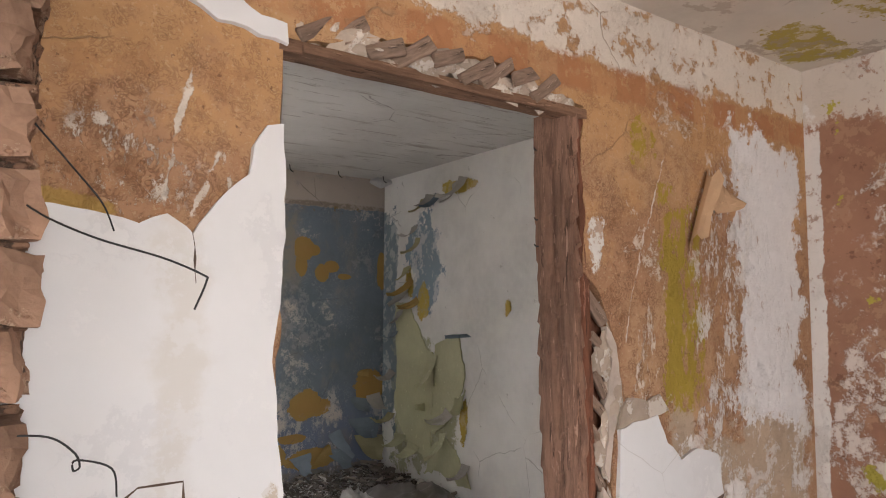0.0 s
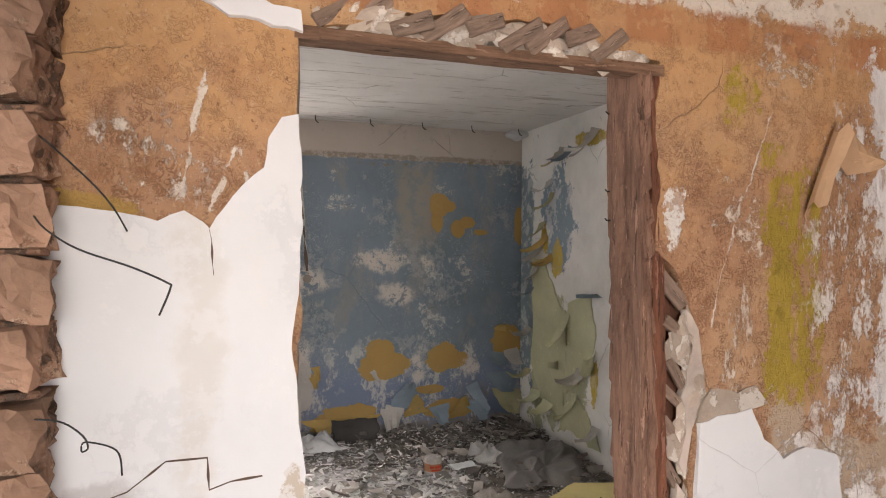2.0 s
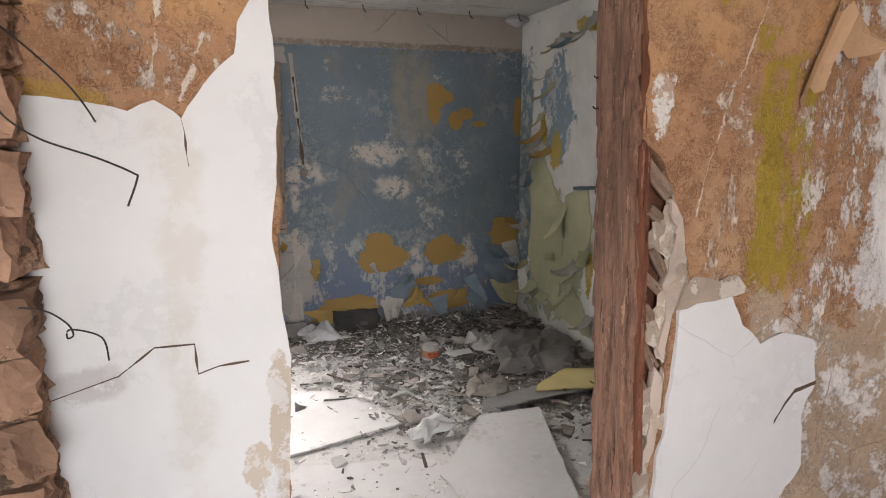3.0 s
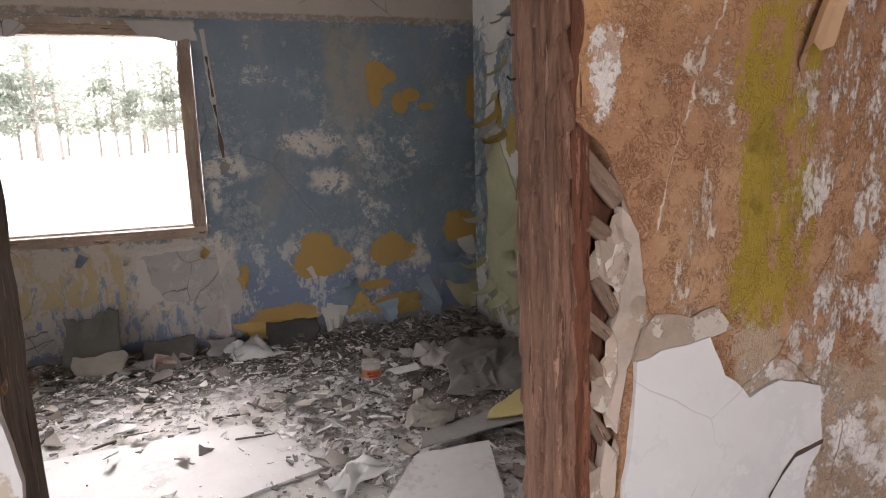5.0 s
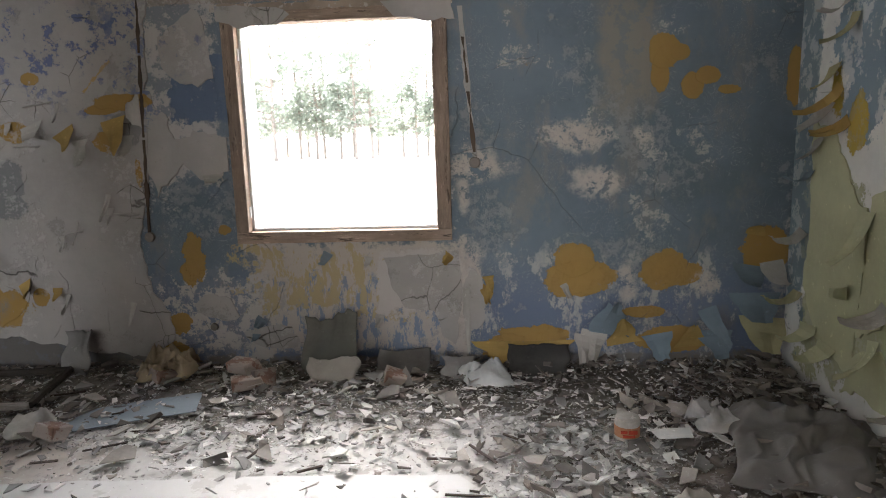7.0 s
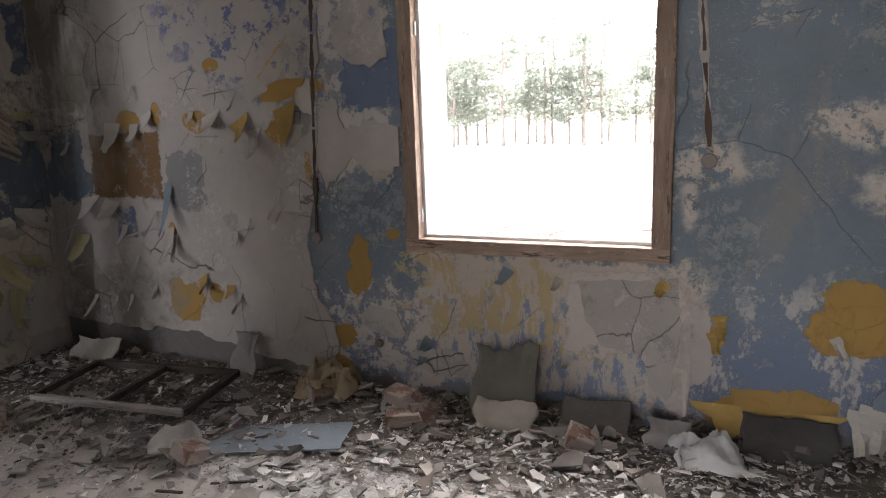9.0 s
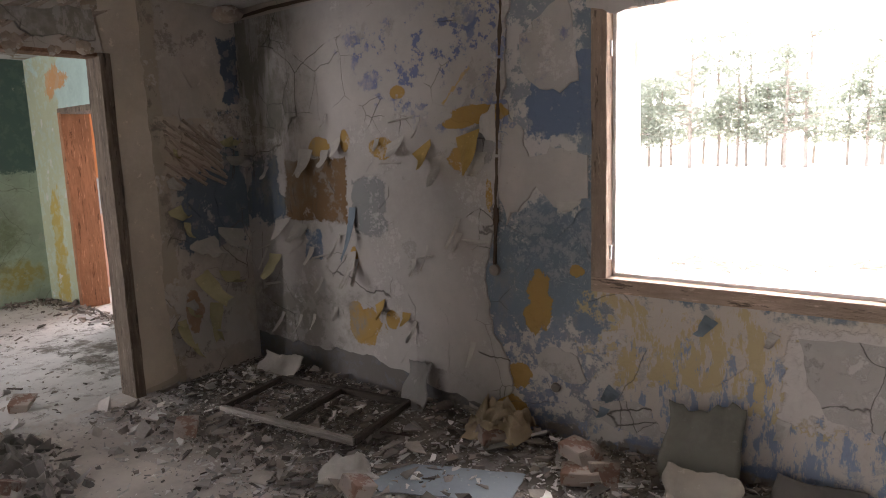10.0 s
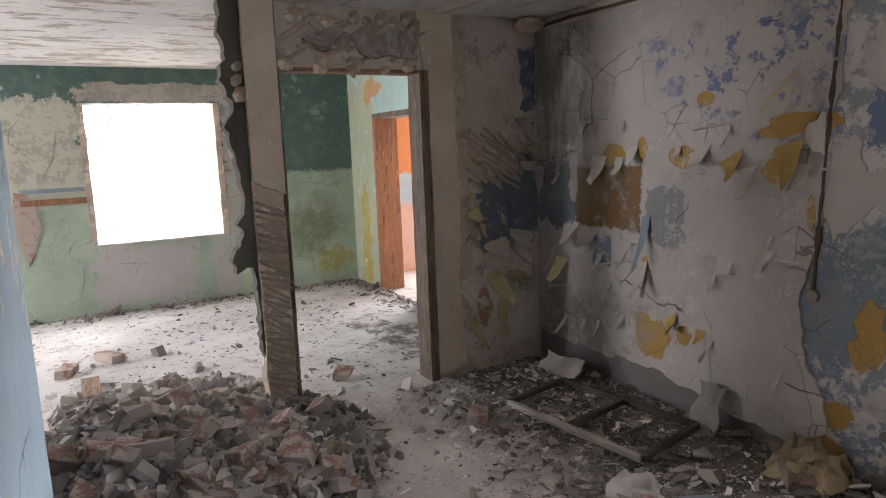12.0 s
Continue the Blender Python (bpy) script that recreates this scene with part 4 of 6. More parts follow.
crack("y", [(2.16, 0.60), (2.2, 0.66), (2.24, 0.7), (2.33, 0.72)], YA - 0.0155, 0.014, dividing, SOOT)

# brick chimney stack, broken open
stack = tagged(thing("chimney_stack", "broken open chimney stack of old clay bricks", "chimney"), kind="structure")
part("core", rough_box(-0.66, -0.05, 1.70, 1.83, 0, 2.5, 0.08, 0.02, 6.0), SOOT, stack, "sooty mortar core")
old_bricks = [mesh_of(rough_box(-0.12, 0.12, -0.062, 0.062, -0.06, 0.06, 0.018, 0.022, 21.0, s * 3.3), "brick", OLD_BRICK) for s in range(5)]
lips = [mesh_of(block((0.125, 0.10, 0.014), s * 5.1, 0.012, 0.004), "mortar_joint", OLD_BRICK) for s in range(3)]
for k in range(18):
    z = 0.07 + k * 0.139
    out = 0.045 * noise.noise(Vector((0, 0, k * 0.9)))
    put("brick", old_bricks[k % 5], pose(-0.0 + out * 0.4, 1.73 + out * 0.3, z, rnd.uniform(-7, 7), rnd.uniform(-6, 6), 90 + rnd.uniform(-12, 12)), stack)
    put("mortar_joint", lips[k % 3], pose(0.002, 1.69 + out * 0.5, z + 0.069, rnd.uniform(-3, 3), 0, rnd.uniform(-5, 5)), stack)
    for c in range(3):
        if rnd.random() < 0.5:
            put("brick", old_bricks[(k + c) % 5], pose(-0.17 - 0.15 * c, 1.75 + rnd.uniform(-0.03, 0.05), z + rnd.uniform(-0.01, 0.01), rnd.uniform(-8, 8), rnd.uniform(-8, 8), 90 + rnd.uniform(-15, 15)), stack)
m = Mat("pale_blue_paint", (0.27, 0.36, 0.43), 0.8, 0.2, 1.0, "y")
m.worn((0.55, 0.52, 0.48), 2.2, 0.50, 20, None, 0.8)
m.flecks((0.15, 0.20, 0.25), 8, 0.60, None, 0.6, None, 10)
m.lay((0.54, 0.52, 0.49), m.spot(2.1, 0.55, 0.4, 0.35, True, 0.8), 0.4, -0.3, 10, 9, 0.56)
m.lay(YELLOW, m.spot(2.2, 0.95, 0.06, 0.14, False, 0.9), 0.3, -0.3, 14, 8, 0.58)
m.cracks((0.15, 0.16, 0.16), 2.2, 0.012)
part("breast", rough_box(-0.302, 0.40, 1.99, 2.238, 0, 2.5, 0.1, 0.003, 4.0), m.done(0.7), stack, "blue painted chimney breast")

for name, pts in (("a", [(0.05, 1.63, 1.605), (0.085, 1.57, 1.575), (0.15, 1.5, 1.54), (0.24, 1.45, 1.51), (0.30, 1.43, 1.483), (0.306, 1.43, 1.472), (0.288, 1.43, 1.425)]),
                  ("b", [(0.0, 1.6, 1.80), (0.055, 1.66, 1.76), (0.135, 1.7, 1.68), (0.18, 1.7, 1.625), (0.205, 1.72, 1.575)]),
                  ("c", [(0.03, 1.62, 1.215), (0.10, 1.6, 1.21), (0.14, 1.6, 1.18), (0.15, 1.6, 1.155), (0.14, 1.595, 1.15), (0.145, 1.605, 1.165), (0.20, 1.6, 1.145), (0.21, 1.6, 1.095)]),
                  ("d", [(-0.07, 1.58, 1.95), (-0.075, 1.57, 1.7), (-0.08, 1.58, 1.45), (-0.10, 1.58, 1.2), (-0.09, 1.58, 0.9)])):
    wire = tagged(emit("wire", tube(pts, 0.0019), WIRE), "bent black wire sticking out of the brickwork", "wire", "wires in the chimney stack")

# ---- window of the second room ----
window = tagged(thing("window_1", "brown wooden window frame without glass", "window"), kind="structure")
part("frame_rail", rough_box(WX0 + 0.002, WX1 - 0.002, YB - 0.016, YB + 0.10, WZ0 + 0.002, WZ0 + 0.07, 0.09, 0.003, 5.0), FRAME_WOOD_X, window)
part("frame_rail", rough_box(WX0 + 0.002, WX1 - 0.002, YB - 0.016, YB + 0.10, WZ1 - 0.07, WZ1 - 0.002, 0.09, 0.003, 5.0, 2.0), FRAME_WOOD_X, window)
part("frame_stile", rough_box(WX0 + 0.002, WX0 + 0.078, YB - 0.014, YB + 0.10, WZ0 + 0.072, WZ1 - 0.072, 0.09, 0.003, 5.0), FRAME_WOOD_Z, window)
part("frame_stile", rough_box(WX1 - 0.082, WX1 - 0.002, YB - 0.014, YB + 0.10, WZ0 + 0.072, WZ1 - 0.072, 0.09, 0.003, 5.0, 3.0), FRAME_WOOD_Z, window)
for x, z in ((WX0 + 0.08, 1.93), (WX0 + 0.08, 0.99), (WX1 - 0.084, 1.99), (WX1 - 0.084, 1.02)):
    part("hinge", boxes((x - 0.004, x + 0.006, YB + 0.02, YB + 0.035, z - 0.035, z + 0.035, 0.002)), PLASTER, window, "white painted hinge stub")
part("bead", rough_box(WX0 + 0.08, WX1 - 0.084, YB + 0.06, YB + 0.10, WZ0 + 0.071, WZ0 + 0.086, 0.05, 0.002, 7.0), OUT_WALL, window, "white painted bead")
part("bead", rough_box(WX0 + 0.079, WX0 + 0.096, YB + 0.05, YB + 0.10, WZ0 + 0.088, WZ1 - 0.074, 0.05, 0.002, 7.0), OUT_WALL, window, "white painted bead")
part("bead", rough_box(WX1 - 0.094, WX1 - 0.083, YB + 0.06, YB + 0.10, WZ0 + 0.088, WZ1 - 0.074, 0.05, 0.002, 7.0), FRAME_WOOD_Z, window)

def torn(name, wall, outline, place, thick, material, parent, seed):
    return slab(name, wall, outline, place, place + thick, material, parent, 0.012, seed)


torn("torn_paper", "y", [(-0.42, 2.20), (-0.05, 2.18), (0.02, 2.14), (-0.06, 2.085), (-0.2, 2.09), (-0.28, 2.07), (-0.34, 2.10), (-0.42, 2.12)], YB - 0.022, 0.002, WHITEWASH, window, 2.0)
torn("torn_paper", "y", [(0.55, 2.19), (0.95, 2.19), (0.97, 2.08), (0.9, 2.09), (0.82, 2.07), (0.72, 2.10), (0.62, 2.11)], YB - 0.022, 0.002, WHITEWASH, window, 4.0)
torn("torn_paper", "y", [(-0.45, 2.17), (0.96, 2.165), (0.96, 2.20), (-0.45, 2.21)], YB - 0.019, 0.002, RAW, window, 4.0)

# chases with torn wire down to two switch holes
for x0, z0, x1, z1 in ((1.0, 2.15, 1.07, 1.30), (-0.875, 2.42, -0.958, 0.88)):
    bed = [(x0 - 0.014, z0), (x0 + 0.016, z0), (x1 + 0.014, z1), (x1 - 0.012, z1)]
    if x0 > 0:
        slab("chase", "y", bed, YB - 0.003, YB, WHITEWASH, long_wall, 0.012, 3.0)
    for a, b in (((0.2, 0.5), (0.56, 0.97)) if x0 > 0 else ((0.0, 0.3), (0.31, 0.62), (0.63, 1.0))):
        ua, ub, za, zb = x0 + (x1 - x0) * a, x0 + (x1 - x0) * b, z0 + (z1 - z0) * a, z0 + (z1 - z0) * b
        slab("wire_slot", "y", [(ua - 0.009, za), (ua + 0.009, za), (ub + 0.007, zb), (ub - 0.007, zb)], YB - (0.0165 if x0 < 0 else 0.005), YB - 0.002, SOOT, long_wall, 0.012, x0 + a)


def ring(x, y, z, r, parent):
    bm = bmesh.new()
    bmesh.ops.create_cone(bm, cap_ends=True, segments=18, radius1=r, radius2=r * 0.9, depth=0.02, matrix=pose(x, y, z, 90))
    return part("switch_box", bm, DARK_FLAKE, parent, "empty round switch box")


ring(1.07, YB - 0.006, 1.262, 0.034, long_wall)
ring(-0.955, YB - 0.016, 0.855, 0.032, long_wall)
ring(-0.60, YB - 0.006, 0.27, 0.025, long_wall)


# ---- peeling paint ----
def flap(wall, sign, place, u, v, width, length, way, curl, material, parent, start=0.15, taper=0.3, seed=0.0, name="paint_curl"):
    """A sheet of paint that has come away: hinged on the wall at (u, v), it leads off at the angle way in the wall's plane and rolls out by curl degrees."""
    nu, nv = 4, 6
    a = radians(way)
    du, dv = math.cos(a), math.sin(a)
    top, low = [], []
    bm = bmesh.new()
    along = off = 0.0
    th = start
    for j in range(nv):
        f = j / (nv - 1)
        for i in range(nu):
            g = i / (nu - 1) - 0.5
            w = width * (1 - taper * f) * (1 + 0.5 * noise.noise(Vector((f * 3 + seed, i * 0.7, seed))))
            s = g * w
            e = along + length * 0.12 * noise.noise(Vector((g * 4, seed, f))) * f
            o = 0.003 + off + 0.02 * f * noise.noise(Vector((g * 3 + seed, f * 2, 7)))
            o = max(o, 0.002)
            uu, vv = u + du * e - dv * s, v + dv * e + du * s
            for group, extra in ((top, 0.0), (low, 0.0022)):
                q = place + sign * (o + extra)
                group.append(bm.verts.new((uu, q, vv) if wall == "y" else (q, uu, vv)))
        step = length / (nv - 1)
        along += math.cos(th) * step
        off += math.sin(th) * step
        th += radians(curl) / (nv - 1)
    for j in range(nv - 1):
        for i in range(nu - 1):
            k = j * nu + i
            bm.faces.new((top[k], top[k + 1], top[k + nu + 1], top[k + nu]))
            bm.faces.new((low[k + nu], low[k + nu + 1], low[k + 1], low[k]))
    rim = [j * nu for j in range(nv)] + [(nv - 1) * nu + i for i in range(1, nu)] + [j * nu + nu - 1 for j in range(nv - 2, -1, -1)] + list(range(nu - 2, 0, -1))
    for p, q in zip(rim, rim[1:] + rim[:1]):
        bm.faces.new((top[p], top[q], low[q], low[p]))
    bmesh.ops.recalc_face_normals(bm, faces=bm.faces[:])
    return part(name, bm, material, parent)


GREEN_PAINT = plain("green_yellow_paint", (0.56, 0.55, 0.35), 0.7, 0.12)
BLUE_PAINT = plain("blue_paint_sheet", (0.20, 0.25, 0.29), 0.7, 0.2)
YELLOW_PAINT = plain("yellow_paint_sheet", (0.42, 0.28, 0.09), 0.75, 0.2)
PALE_PAINT = plain("pale_paint_sheet", (0.46, 0.43, 0.385), 0.75, 0.2)
OLIVE_PAINT = plain("olive_paint_sheet", (0.42, 0.38, 0.22), 0.75, 0.2)
wall_side = bpy.data.objects["wall_side"]

for i, outline in enumerate(([(4.62, 0.18), (4.60, 0.55), (4.58, 1.02), (4.75, 1.15), (4.95, 1.42), (5.16, 1.45), (5.12, 0.9), (5.16, 0.55), (5.0, 0.3), (4.8, 0.26)],
                             [(4.20, 0.66), (4.18, 0.95), (4.24, 1.17), (4.4, 1.16), (4.56, 1.1), (4.58, 0.7), (4.6, 0.42), (4.45, 0.5), (4.36, 0.62)],
                             [(4.1, 0.12), (4.15, 0.22), (4.4, 0.42), (4.62, 0.3), (4.7, 0.1), (4.5, 0.16)])):
    slab("green_paint", "x", outline, XR - 0.009, XR, GREEN_PAINT, wall_side, 0.035, 3.0 + i)
for u, v, w, l, way, curl, mat_, st in (
        (4.72, 2.26, 0.10, 0.2, -95, 80, OLIVE_PAINT, 0.4), (4.62, 2.28, 0.12, 0.18, -80, 90, PALE_PAINT, 0.4), (4.52, 2.27, 0.08, 0.2, -70, 90, BLUE_PAINT, 0.4),
        (4.86, 2.05, 0.10, 0.2, -100, 120, PALE_PAINT, 0.4), (4.80, 1.95, 0.07, 0.22, -85, 90, OLIVE_PAINT, 0.3), (4.3, 2.33, 0.07, 0.26, -110, 80, PALE_PAINT, 0.3), (4.2, 2.36, 0.1, 0.3, -75, 110, PALE_PAINT, 0.3),
        (4.98, 1.72, 0.12, 0.16, -100, 80, OLIVE_PAINT, 0.3), (5.02, 1.55, 0.14, 0.2, -80, 70, PALE_PAINT, 0.3), (5.08, 1.36, 0.12, 0.16, -110, 80, PALE_PAINT, 0.3), (4.9, 1.62, 0.08, 0.26, -60, 100, YELLOW_PAINT, 0.3),
        (4.8, 1.45, 0.07, 0.2, -40, 120, YELLOW_PAINT, 0.3), (5.15, 1.18, 0.1, 0.16, -100, 150, BLUE_PAINT, 0.5), (5.18, 0.85, 0.1, 0.2, -75, 140, PALE_PAINT, 0.5),
        (4.58, 1.03, 0.14, 0.3, -90, 60, GREEN_PAINT, 0.2), (4.24, 1.17, 0.3, 0.09, 85, 200, BLUE_PAINT, 0.4), (4.2, 0.72, 0.2, 0.14, 200, 130, GREEN_PAINT, 0.4), (4.36, 0.62, 0.1, 0.22, -60, 120, PALE_PAINT, 0.5),
        (5.05, 0.35, 0.18, 0.2, -95, 120, GREEN_PAINT, 0.4), (4.85, 0.3, 0.15, 0.2, -85, 130, GREEN_PAINT, 0.4), (5.2, 0.5, 0.12, 0.22, -90, 140, OLIVE_PAINT, 0.6), (4.45, 0.45, 0.08, 0.26, -100, 90, GREEN_PAINT, 0.3),
        (4.15, 0.28, 0.1, 0.2, -90, 120, PALE_PAINT, 0.4), (4.7, 0.62, 0.08, 0.12, 180, 150, GREEN_PAINT, 0.4)):
    flap("x", -1, XR - 0.009, u, v, w, l, way, curl * 0.85, mat_, wall_side, st, 0.45, u * 7 + v)

for u, v, w, l, way, curl, mat_, st in (
        (1.86, 0.20, 0.24, 0.26, 84, 45, BLUE_PAINT, 0.3), (1.96, 0.14, 0.22, 0.24, 100, 50, YELLOW_PAINT, 0.35), (1.78, 0.22, 0.16, 0.2, -105, 60, PALE_PAINT, 0.4), (2.36, 0.12, 0.2, 0.22, 95, 60, YELLOW_PAINT, 0.35), (2.15, 0.2, 0.18, 0.18, -80, 70, BLUE_PAINT, 0.4),
        (2.45, 0.36, 0.10, 0.3, -70, 80, BLUE_PAINT, 0.5), (2.68, 0.62, 0.2, 0.18, -100, 100, BLUE_PAINT, 0.5), (2.80, 0.64, 0.14, 0.22, -80, 110, PALE_PAINT, 0.5), (2.72, 0.45, 0.3, 0.2, -90, 70, BLUE_PAINT, 0.4),
        (2.78, 0.30, 0.28, 0.24, -95, 70, OLIVE_PAINT, 0.4), (2.5, 0.22, 0.2, 0.2, -90, 70, BLUE_PAINT, 0.5), (1.2, 0.16, 0.3, 0.16, -90, 80, YELLOW_PAINT, 0.4), (1.45, 0.16, 0.34, 0.18, -88, 90, YELLOW_PAINT, 0.4),
        (2.7, 0.80, 0.12, 0.12, 80, 120, YELLOW_PAINT, 0.4), (1.72, 0.2, 0.12, 0.2, -100, 60, PALE_PAINT, 0.5), (1.0, 0.5, 0.05, 0.4, -88, 25, PALE_PAINT, 0.1),
        (-1.63, 1.56, 0.16, 0.14, -70, 120, PALE_PAINT, 0.4), (-1.43, 1.52, 0.14, 0.2, -60, 100, YELLOW_PAINT, 0.4), (-1.33, 1.46, 0.1, 0.2, -80, 90, PALE_PAINT, 0.3), (-1.11, 1.58, 0.16, 0.26, -75, 70, YELLOW_PAINT, 0.3),
        (-1.03, 1.48, 0.1, 0.16, -90, 120, PALE_PAINT, 0.3), (-2.41, 1.53, 0.14, 0.2, -95, 60, PALE_PAINT, 0.3), (-2.23, 1.52, 0.08, 0.13, -90, 90, PALE_PAINT, 0.3), (-2.13, 1.58, 0.1, 0.14, -70, 110, PALE_PAINT, 0.3),
        (-2.01, 1.16, 0.06, 0.34, -88, 60, BLUE_PAINT, 0.2), (-2.03, 0.88, 0.08, 0.26, -80, 80, PALE_PAINT, 0.4), (-2.51, 1.04, 0.14, 0.16, -100, 100, PALE_PAINT, 0.4), (-2.71, 1.06, 0.16, 0.18, -80, 100, PALE_PAINT, 0.4),
        (-1.81, 0.58, 0.1, 0.14, -60, 120, YELLOW_PAINT, 0.4), (-1.59, 0.54, 0.08, 0.1, -90, 120, YELLOW_PAINT, 0.4), (-1.41, 0.96, 0.02, 0.16, -88, 80, PALE_PAINT, 0.3), (-1.07, 1.01, 0.18, 0.03, -90, 120, PALE_PAINT, 0.4),
        (-2.81, 0.81, 0.14, 0.2, -90, 90, OLIVE_PAINT, 0.4), (-0.93, 1.62, 0.2, 0.08, 180, 90, PALE_PAINT, 0.4), (-0.52, 1.24, 0.14, 0.1, -90, 110, PALE_PAINT, 0.4),
        (-0.33, 0.22, 0.05, 0.10, -95, 140, BLUE_PAINT, 0.7)):
    flap("y", -1, YB - (0.014 if u < -0.9 else 0.001), u, v, w, l, way, curl * (0.45 if u < -0.9 else 0.7), mat_, long_wall, st, 0.92 if mat_ == YELLOW_PAINT else 0.6, u * 5 + v)

for u, v, w, l, way, curl, mat_, st in ((5.2, 1.0, 0.2, 0.24, -100, 80, PALE_PAINT, 0.4), (5.0, 0.95, 0.14, 0.22, -80, 90, PALE_PAINT, 0.4), (4.95, 0.72, 0.12, 0.3, -70, 70, OLIVE_PAINT, 0.3), (5.15, 0.7, 0.16, 0.2, -100, 110, OLIVE_PAINT, 0.5),
                                        (5.28, 1.5, 0.14, 0.2, -90, 120, PALE_PAINT, 0.5), (5.22, 1.62, 0.1, 0.16, -70, 140, OLIVE_PAINT, 0.5), (5.05, 0.5, 0.1, 0.3, -110, 40, OLIVE_PAINT, 0.2), (4.85, 0.24, 0.04, 0.14, -90, 90, OLIVE_PAINT, 0.3)):
    flap("x", 1, XE, u, v, w, l, way, curl, mat_, end_wall, st, 0.4, u * 5 + v)

OCHRE_SHEET = plain("ochre_paper", (0.42, 0.27, 0.16), 0.9, 0.2)
flap("y", -1, YA - 0.002, 2.235, 1.79, 0.32, 0.10, 157, 150, OCHRE_SHEET, dividing, 0.35, 0.25, 3.0, "paper_curl")
flap("y", -1, YA - 0.002, 2.31, 1.87, 0.18, 0.14, -30, 60, OCHRE_SHEET, dividing, 0.2, 0.8, 5.0, "paper_curl")

q = random.Random(19)
for i in range(26):
    u, v = q.uniform(-2.95, -1.05), q.uniform(0.3, 1.75)
    if abs(u + 2.36) < 0.36 and abs(v - 1.27) < 0.26:
        continue
    if i % 4:
        flap("y", -1, YB - 0.014, u, v, q.uniform(0.02, 0.05), q.uniform(0.08, 0.2), -90 + q.uniform(-14, 14), q.uniform(15, 45), PALE_PAINT, long_wall, 0.35, 0.5, i * 1.3)
    else:
        flap("y", -1, YB - 0.014, u, v, q.uniform(0.1, 0.22), 0.035, -90 + q.uniform(-20, 20), 110, PALE_PAINT, long_wall, 0.4, 0.2, i * 1.3)
for i in range(10):
    flap("y", -1, YB - 0.002, q.uniform(-0.8, 2.7), q.uniform(0.15, 0.75), q.uniform(0.03, 0.1), q.uniform(0.05, 0.14), -90 + q.uniform(-40, 40), q.uniform(50, 120), (PALE_PAINT, BLUE_PAINT, YELLOW_PAINT)[i % 3], long_wall, 0.35, 0.5, i * 2.3)
for i in range(12):
    flap("x", 1, XE + 0.008, q.uniform(4.75, 5.3), q.uniform(0.3, 1.6), q.uniform(0.03, 0.1), q.uniform(0.08, 0.2), -90 + q.uniform(-30, 30), q.uniform(50, 120), (PALE_PAINT, OLIVE_PAINT)[i % 2], end_wall, 0.35, 0.5, i * 2.9)


# ---- end wall: post, door lining, bare lath ----
lining = tagged(thing("door_frame", "grey weathered door lining in the end wall", "door frame"), kind="structure")
part("post", rough_box(XE - 0.13, XE + 0.002, 3.27, 3.45, 0, 2.5, 0.05, 0.012, 6.0, 7.0), RAW, lining, "weathered grey post")
part("jamb_board", rough_box(XE - 0.135, XE + 0.012, 3.452, 3.472, 0, 2.10, 0.06, 0.004, 5.0), GREY_POST, lining)
part("jamb_board", rough_box(XE - 0.15, XE + 0.03, 4.395, 4.46, 0, 2.13, 0.06, 0.005, 5.0, 3.0), GREY_POST, lining)
part("head_board", rough_box(XE - 0.13, XE + 0.008, 3.44, 4.42, 2.108, 2.13, 0.06, 0.004, 5.0, 4.0), BEAM, lining)
slab("beige_plaster", "x", [(3.27, 2.5), (3.27, 1.47), (3.32, 1.44), (3.40, 1.41), (3.455, 1.38), (3.455, 2.5)], XE + 0.03, XE + 0.002, BEIGE, lining, 0.012, 2.0)
slab("beige_plaster", "x", [(4.466, 0.03), (4.466, 2.06), (4.44, 2.12), (4.40, 2.5), (4.66, 2.5), (4.68, 1.2), (4.66, 0.6), (4.7, 0.08)], XE + 0.012, XE, BEIGE, end_wall, 0.015, 2.0)
slab("whitewash_layer", "x", [(3.62, 2.30), (3.8, 2.36), (4.0, 2.34), (4.38, 2.37), (4.39, 2.2), (4.2, 2.22), (4.05, 2.19), (3.9, 2.26), (3.75, 2.23)], XE + 0.03, XE, WHITEWASH, end_wall, 0.03, 8.0)
LATH_Y = wood("grey_lath_across", (0.44, 0.36, 0.295), "y")
rnd = random.Random(11)
laths = [mesh_of(block((0.012, 0.34, 0.03), s * 2.0, 0.005, 0.003), "lath", LATH_Y) for s in range(4)]
for i in range(13):
    put("lath", laths[i % 4], pose(XE + 0.008, 3.52 + i * 0.075, 2.31 + 0.05 * math.sin(i * 2.2), 32 + rnd.uniform(-6, 6), rnd.uniform(-6, 6), 0), end_wall)
lath_bits = [mesh_of(block((0.012, 0.15 + 0.03 * s, 0.024), s * 2.6, 0.006, 0.003), "lath", LATH_Y) for s in range(3)]
for i in range(26):
    put("lath", lath_bits[i % 3], pose(XE + 0.004 + 0.002 * (i % 3), 4.84 + 0.13 * (i % 3) + rnd.uniform(-0.02, 0.02), 1.36 + (i // 3) * 0.042 + rnd.uniform(-0.01, 0.01), -33 + rnd.uniform(-8, 8), rnd.uniform(-5, 5), 0), end_wall)
small_laths = [mesh_of(block((0.014, 0.19, 0.018), s * 2.0, 0.004, 0.003), "lath", LATH_Y) for s in range(3)]
for i in range(32):
    put("lath", small_laths[i % 3], pose(XE + 0.012, 3.36, 0.16 + i * 0.037, -24 + rnd.uniform(-14, 14), rnd.uniform(-12, 12), 0), lining)
